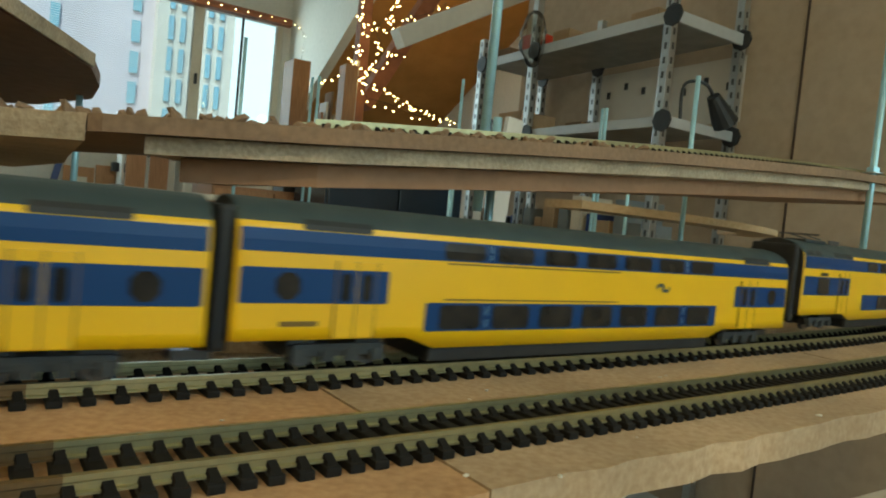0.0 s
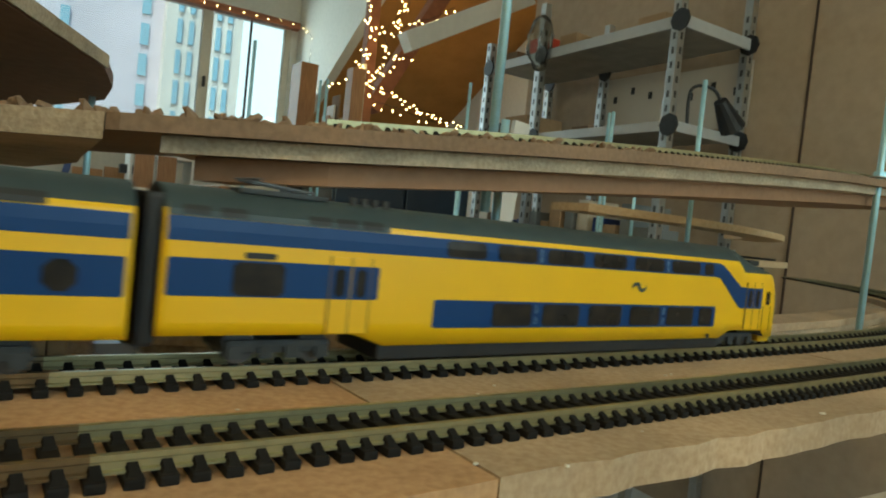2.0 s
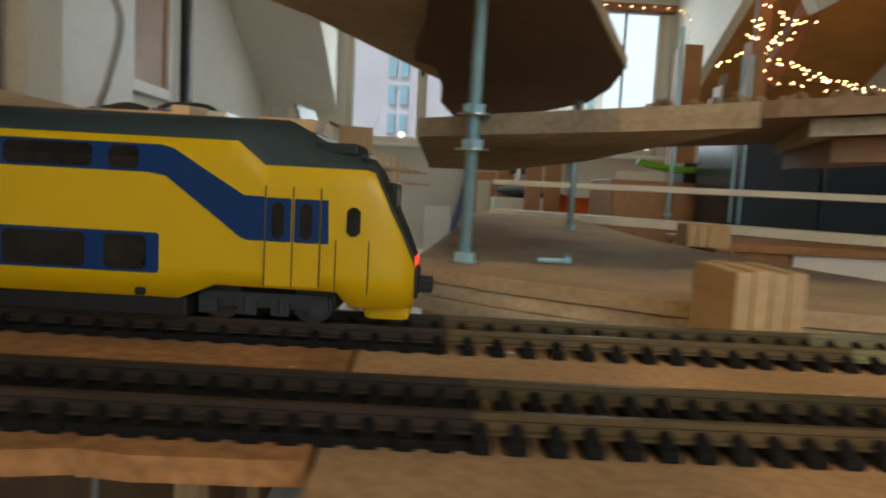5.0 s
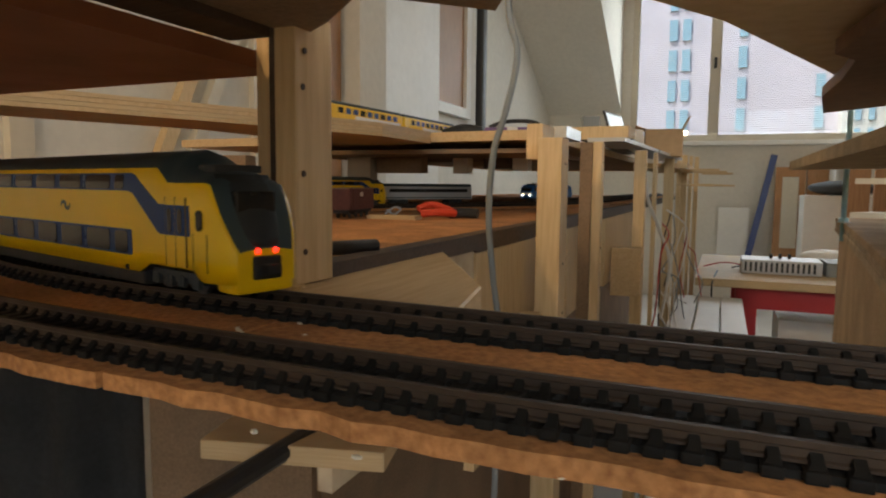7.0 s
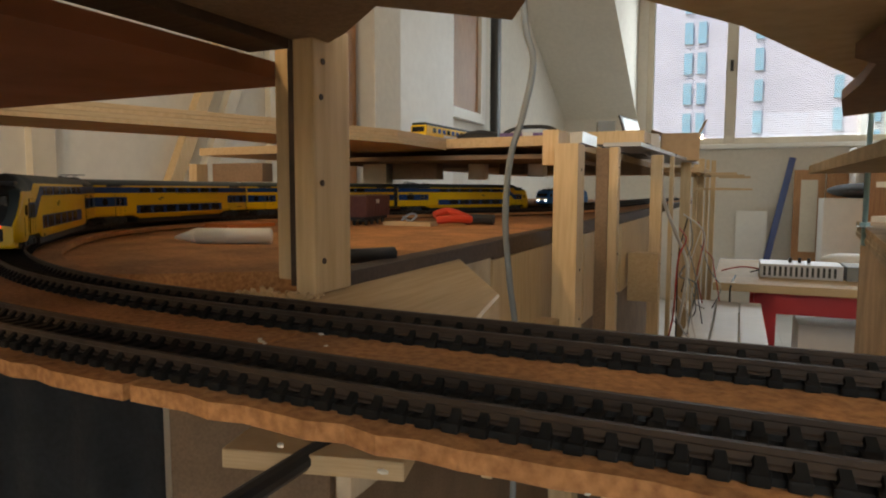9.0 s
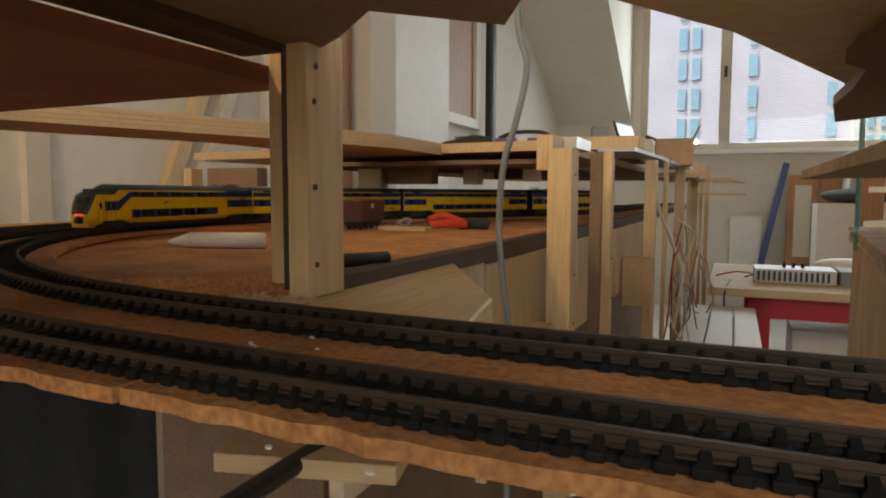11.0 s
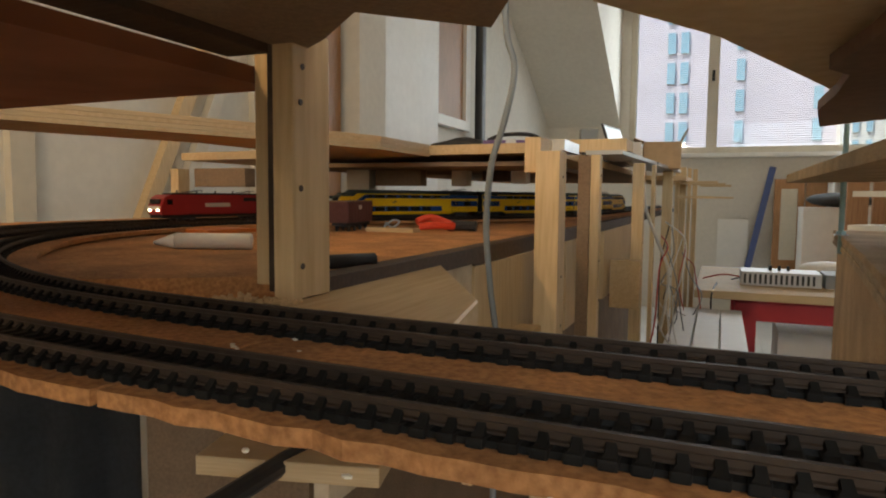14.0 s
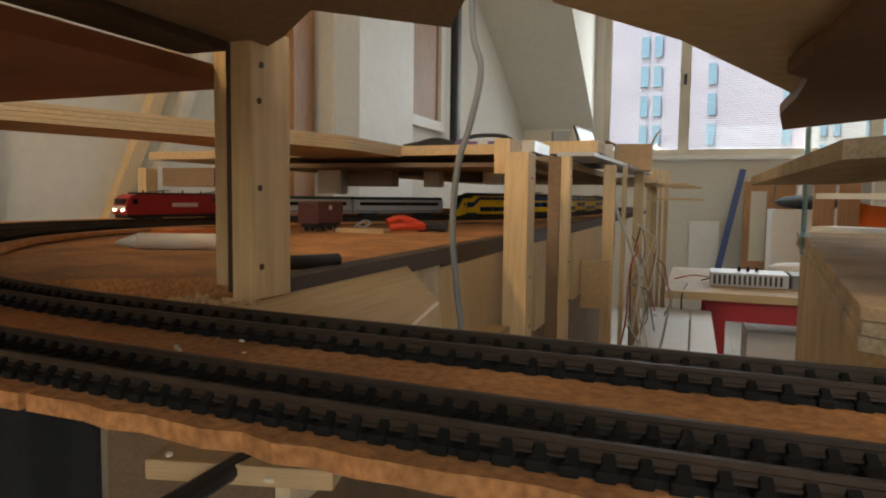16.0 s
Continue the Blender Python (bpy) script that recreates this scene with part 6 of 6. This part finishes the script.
def fairy(points, count, seed, label, spread=0.0):
    r = random.Random(seed)
    ln = Line(smooth_line([W(*p) for p in points], 10))
    f = empty("fairy_lights", Matrix(), label, "fairy lights", "fairy light strings")
    part("wire", tube([tuple(ln.at(ln.length * i / 24)) for i in range(25)], 0.0018, 5), BULBWIRE, f)
    first = None
    for k in range(count):
        p = ln.at(ln.length * (k + 0.5) / count) + Vector((r.uniform(-spread, spread), r.uniform(-spread, spread), r.uniform(-spread, spread) - 0.008))
        m = Matrix.Translation(p)
        if first is None:
            b = bmesh.new()
            bmesh.ops.create_icosphere(b, subdivisions=2, radius=0.0046)
            first = part("bulb", b, BULB, f, m=m, smooth=True)
        else:
            o = new("bulb", first.data)
            o.parent, o.matrix_basis = f, m
    return f


fairy([(-1.0, 6.17, 1.86), (-0.2, 6.17, 1.78), (0.6, 6.17, 1.83), (1.2, 6.17, 1.77), (1.95, 6.17, 1.78)], 26, 1, "warm fairy lights along the window rail", 0.01)
fairy([(1.95, 6.15, 1.78), (2.0, 5.9, 1.6), (1.99, 5.9, 1.3), (2.0, 5.6, 1.1)], 8, 2, "warm fairy lights dropping beside the window", 0.01)
fairy([(1.62, 3.75, 1.52), (1.60, 3.75, 1.40), (1.593, 3.75, 1.28), (1.626, 3.75, 1.15), (1.585, 3.75, 1.0), (1.633, 3.75, 0.847)], 34, 3, "warm fairy lights hanging beside the roof post", 0.035)
fairy([(1.80, 3.75, 1.5), (1.87, 3.75, 1.40), (1.80, 3.75, 1.30), (1.72, 3.75, 1.175), (1.775, 3.75, 1.05), (1.70, 3.75, 0.93), (1.661, 3.75, 0.836)], 36, 8, "warm fairy lights wound round the roof post", 0.04)
fairy([(1.659, 3.75, 0.8525), (1.796, 3.75, 0.8275), (1.921, 3.75, 0.7805), (2.09, 3.75, 0.7569), (2.222, 3.75, 0.7249), (2.379, 3.75, 0.714)], 30, 4, "warm fairy lights draped over the store", 0.018)
fairy([(1.665, 3.75, 0.80), (1.707, 3.75, 0.7585), (1.845, 3.75, 0.7488), (2.011, 3.75, 0.7178), (2.181, 3.75, 0.7069)], 10, 7, "second warm fairy light string low behind the ramp", 0.03)
fairy([(1.75, 3.72, 1.15), (1.794, 3.72, 1.1925), (1.903, 3.72, 1.2886), (2.021, 3.72, 1.3354), (2.177, 3.72, 1.4469)], 14, 5, "warm fairy lights along the tie beam", 0.02)
fairy([(1.66, 3.75, 0.90), (1.781, 3.75, 0.964), (1.848, 3.75, 1.0655), (1.95, 3.75, 1.06)], 7, 9, "short warm fairy light end beside the rafter", 0.012)
fairy([(1.38, 3.75, 0.815), (1.407, 3.75, 0.8026), (1.526, 3.75, 0.8766), (1.607, 3.75, 0.9784)], 8, 6, "warm fairy lights beside the cupboard", 0.012)

# blinds on the two western lights
bl = empty("window_blind", UN(0, 6.30, 0), "fine pale venetian blind half closed over the window", "blind")
first = None
for k in range(64):
    z = 0.52 + k * 0.0185
    m = pose(0.09, 0, z, 24, 0, 0)
    if first is None:
        first = part("slat", box(-1.03, -0.005, -0.0004, 1.03, 0.005, 0.0004), BLINDM, bl, m=m)
    else:
        o = new("slat", first.data)
        o.parent, o.matrix_basis = bl, m
# pendant whose bulb lights the layout end
pd = empty("pendant_lamp", UN(-0.9, -0.8, 1.05), "plain warm bulb on a ceiling flex", "lamp")
part("flex", cyl(0.003, (0, 0, 0.09), (0, 0, 1.1), 6), BLACKPL, pd)
part("lamp_holder", cyl(0.018, (0, 0, 0.055), (0, 0, 0.1), 12), BLACKPL, pd)
# made-up fitting that goes with the fill lamp over the helix
pd2 = empty("added_fill_fitting", UN(0.75, -0.75, 0.85), "unseen white lamp fitting on a flex, added for the helix fill", "lamp")
part("flex", cyl(0.003, (0, 0, 0.13), (0, 0, 1.5), 6), CABLEW, pd2)
part("lamp_holder", cyl(0.02, (0, 0, 0.1), (0, 0, 0.14), 12), WHITE, pd2)


# ---- motion of the trains ----
TAIL = [(-1.0, 0.815), (0.0, 0.652), (0.5, 0.5735), (1.5, 0.4135), (2.0, 0.334), (2.5, 0.251), (3.0, 0.163), (3.5, 0.0903), (4.0, 0.025), (4.5, -0.044), (5.0, -0.112), (5.2, -0.136), (7.5, -0.387)]
TAIL_S = [(t, s_of(T1, u, float(np.interp(u, [-0.54, -0.36, 0, 0.3, 0.6, 0.85, 1.15, 1.45], [0.232, 0.19, 0.19, 0.214, 0.24, 0.34, 0.49, 0.72])))) for t, u in TAIL]
TAIL_S += [(12.5, s_of(T1, -0.874, 0.745)), (16.0, s_of(T1, -0.634, 1.272))]


def tail_s(t):
    return float(np.interp(t, [a for a, _ in TAIL_S], [b for _, b in TAIL_S]))


def tail_smooth(t):
    return sum(tail_s(t + k * 0.1) for k in range(-4, 5)) / 9


SHELF_Z = 0.127
SHELF = Line(smooth_line([W(u, n) for u, n in [(-0.94, 0.15), (-0.86, 0.34), (-0.765, 0.58), (-0.725, 0.84), (-0.712, 1.05), (-0.70, 1.4), (-0.69, 1.9), (-0.68, 2.4), (-0.68, 3.1)]], 8))
SHELF_S = [(0.0, 0.0), (2.5, 0.06), (5.2, 0.36), (7.3, s_of(SHELF, -0.72, 0.87)), (9.0, s_of(SHELF, -0.712, 1.05)), (12.5, s_of(SHELF, -0.70, 1.42)), (16.0, s_of(SHELF, -0.69, 1.79))]


def shelf_coach(nose):
    L = 0.21
    c = empty("railcar", Matrix(), "yellow railcar with blue windows and pale lower panel", "model railcar", "shelf train")
    part("body", box(0.0, -0.0155, 0.006, L, 0.0155, 0.030, 0.0025), YELLOW, c)
    part("roof", box(0.002, -0.0145, 0.030, L - 0.002, 0.0145, 0.0345, 0.003), ROOFGREY, c)
    for sd in (-1, 1):
        for k in range(9):
            part("side_window", box(0.026 + 0.019 * k, sd * 0.0156 - 0.0002, 0.018, 0.039 + 0.019 * k, sd * 0.0156 + 0.0002, 0.026), BLUE if k % 3 else GLASSDARK, c)
        part("pale_panel", box(0.07, sd * 0.0156 - 0.0002, 0.0075, L - 0.01, sd * 0.0156 + 0.0002, 0.0165), WHITE, c)
    part("windscreen", box(-0.0006, -0.012, 0.018, 0.002, 0.012, 0.027, 0.0004), GLASSDARK, c)
    part("underframe", box(0.004, -0.012, 0.0028, L - 0.004, 0.012, 0.0062), UNDER, c)
    bogie(c, 0.04), bogie(c, L - 0.04)
    return c


railcars = [shelf_coach(True), shelf_coach(False)]


def motions():
    times = [i * 0.25 for i in range(65)]
    lead = 0.0
    for c, length, sign in train:
        rows = [(t, on_line(T1, tail_smooth(t) + lead, length, 0, sign, RAIL_Z)) for t in times]
        c.scale = (MODEL, 0.97, 0.952)
        walk(c, rows)
        lead += (length + GAP) * MODEL
    lead = 0.0
    for c in railcars:
        rows = []
        for t in [i * 0.5 for i in range(33)]:
            s = float(np.interp(t, [a for a, _ in SHELF_S], [b for _, b in SHELF_S])) + lead
            rows.append((t, on_line(SHELF, s, 0.21 / MODEL, 0, 1, SHELF_Z)))
        walk(c, rows)
        lead += 0.216


motions()
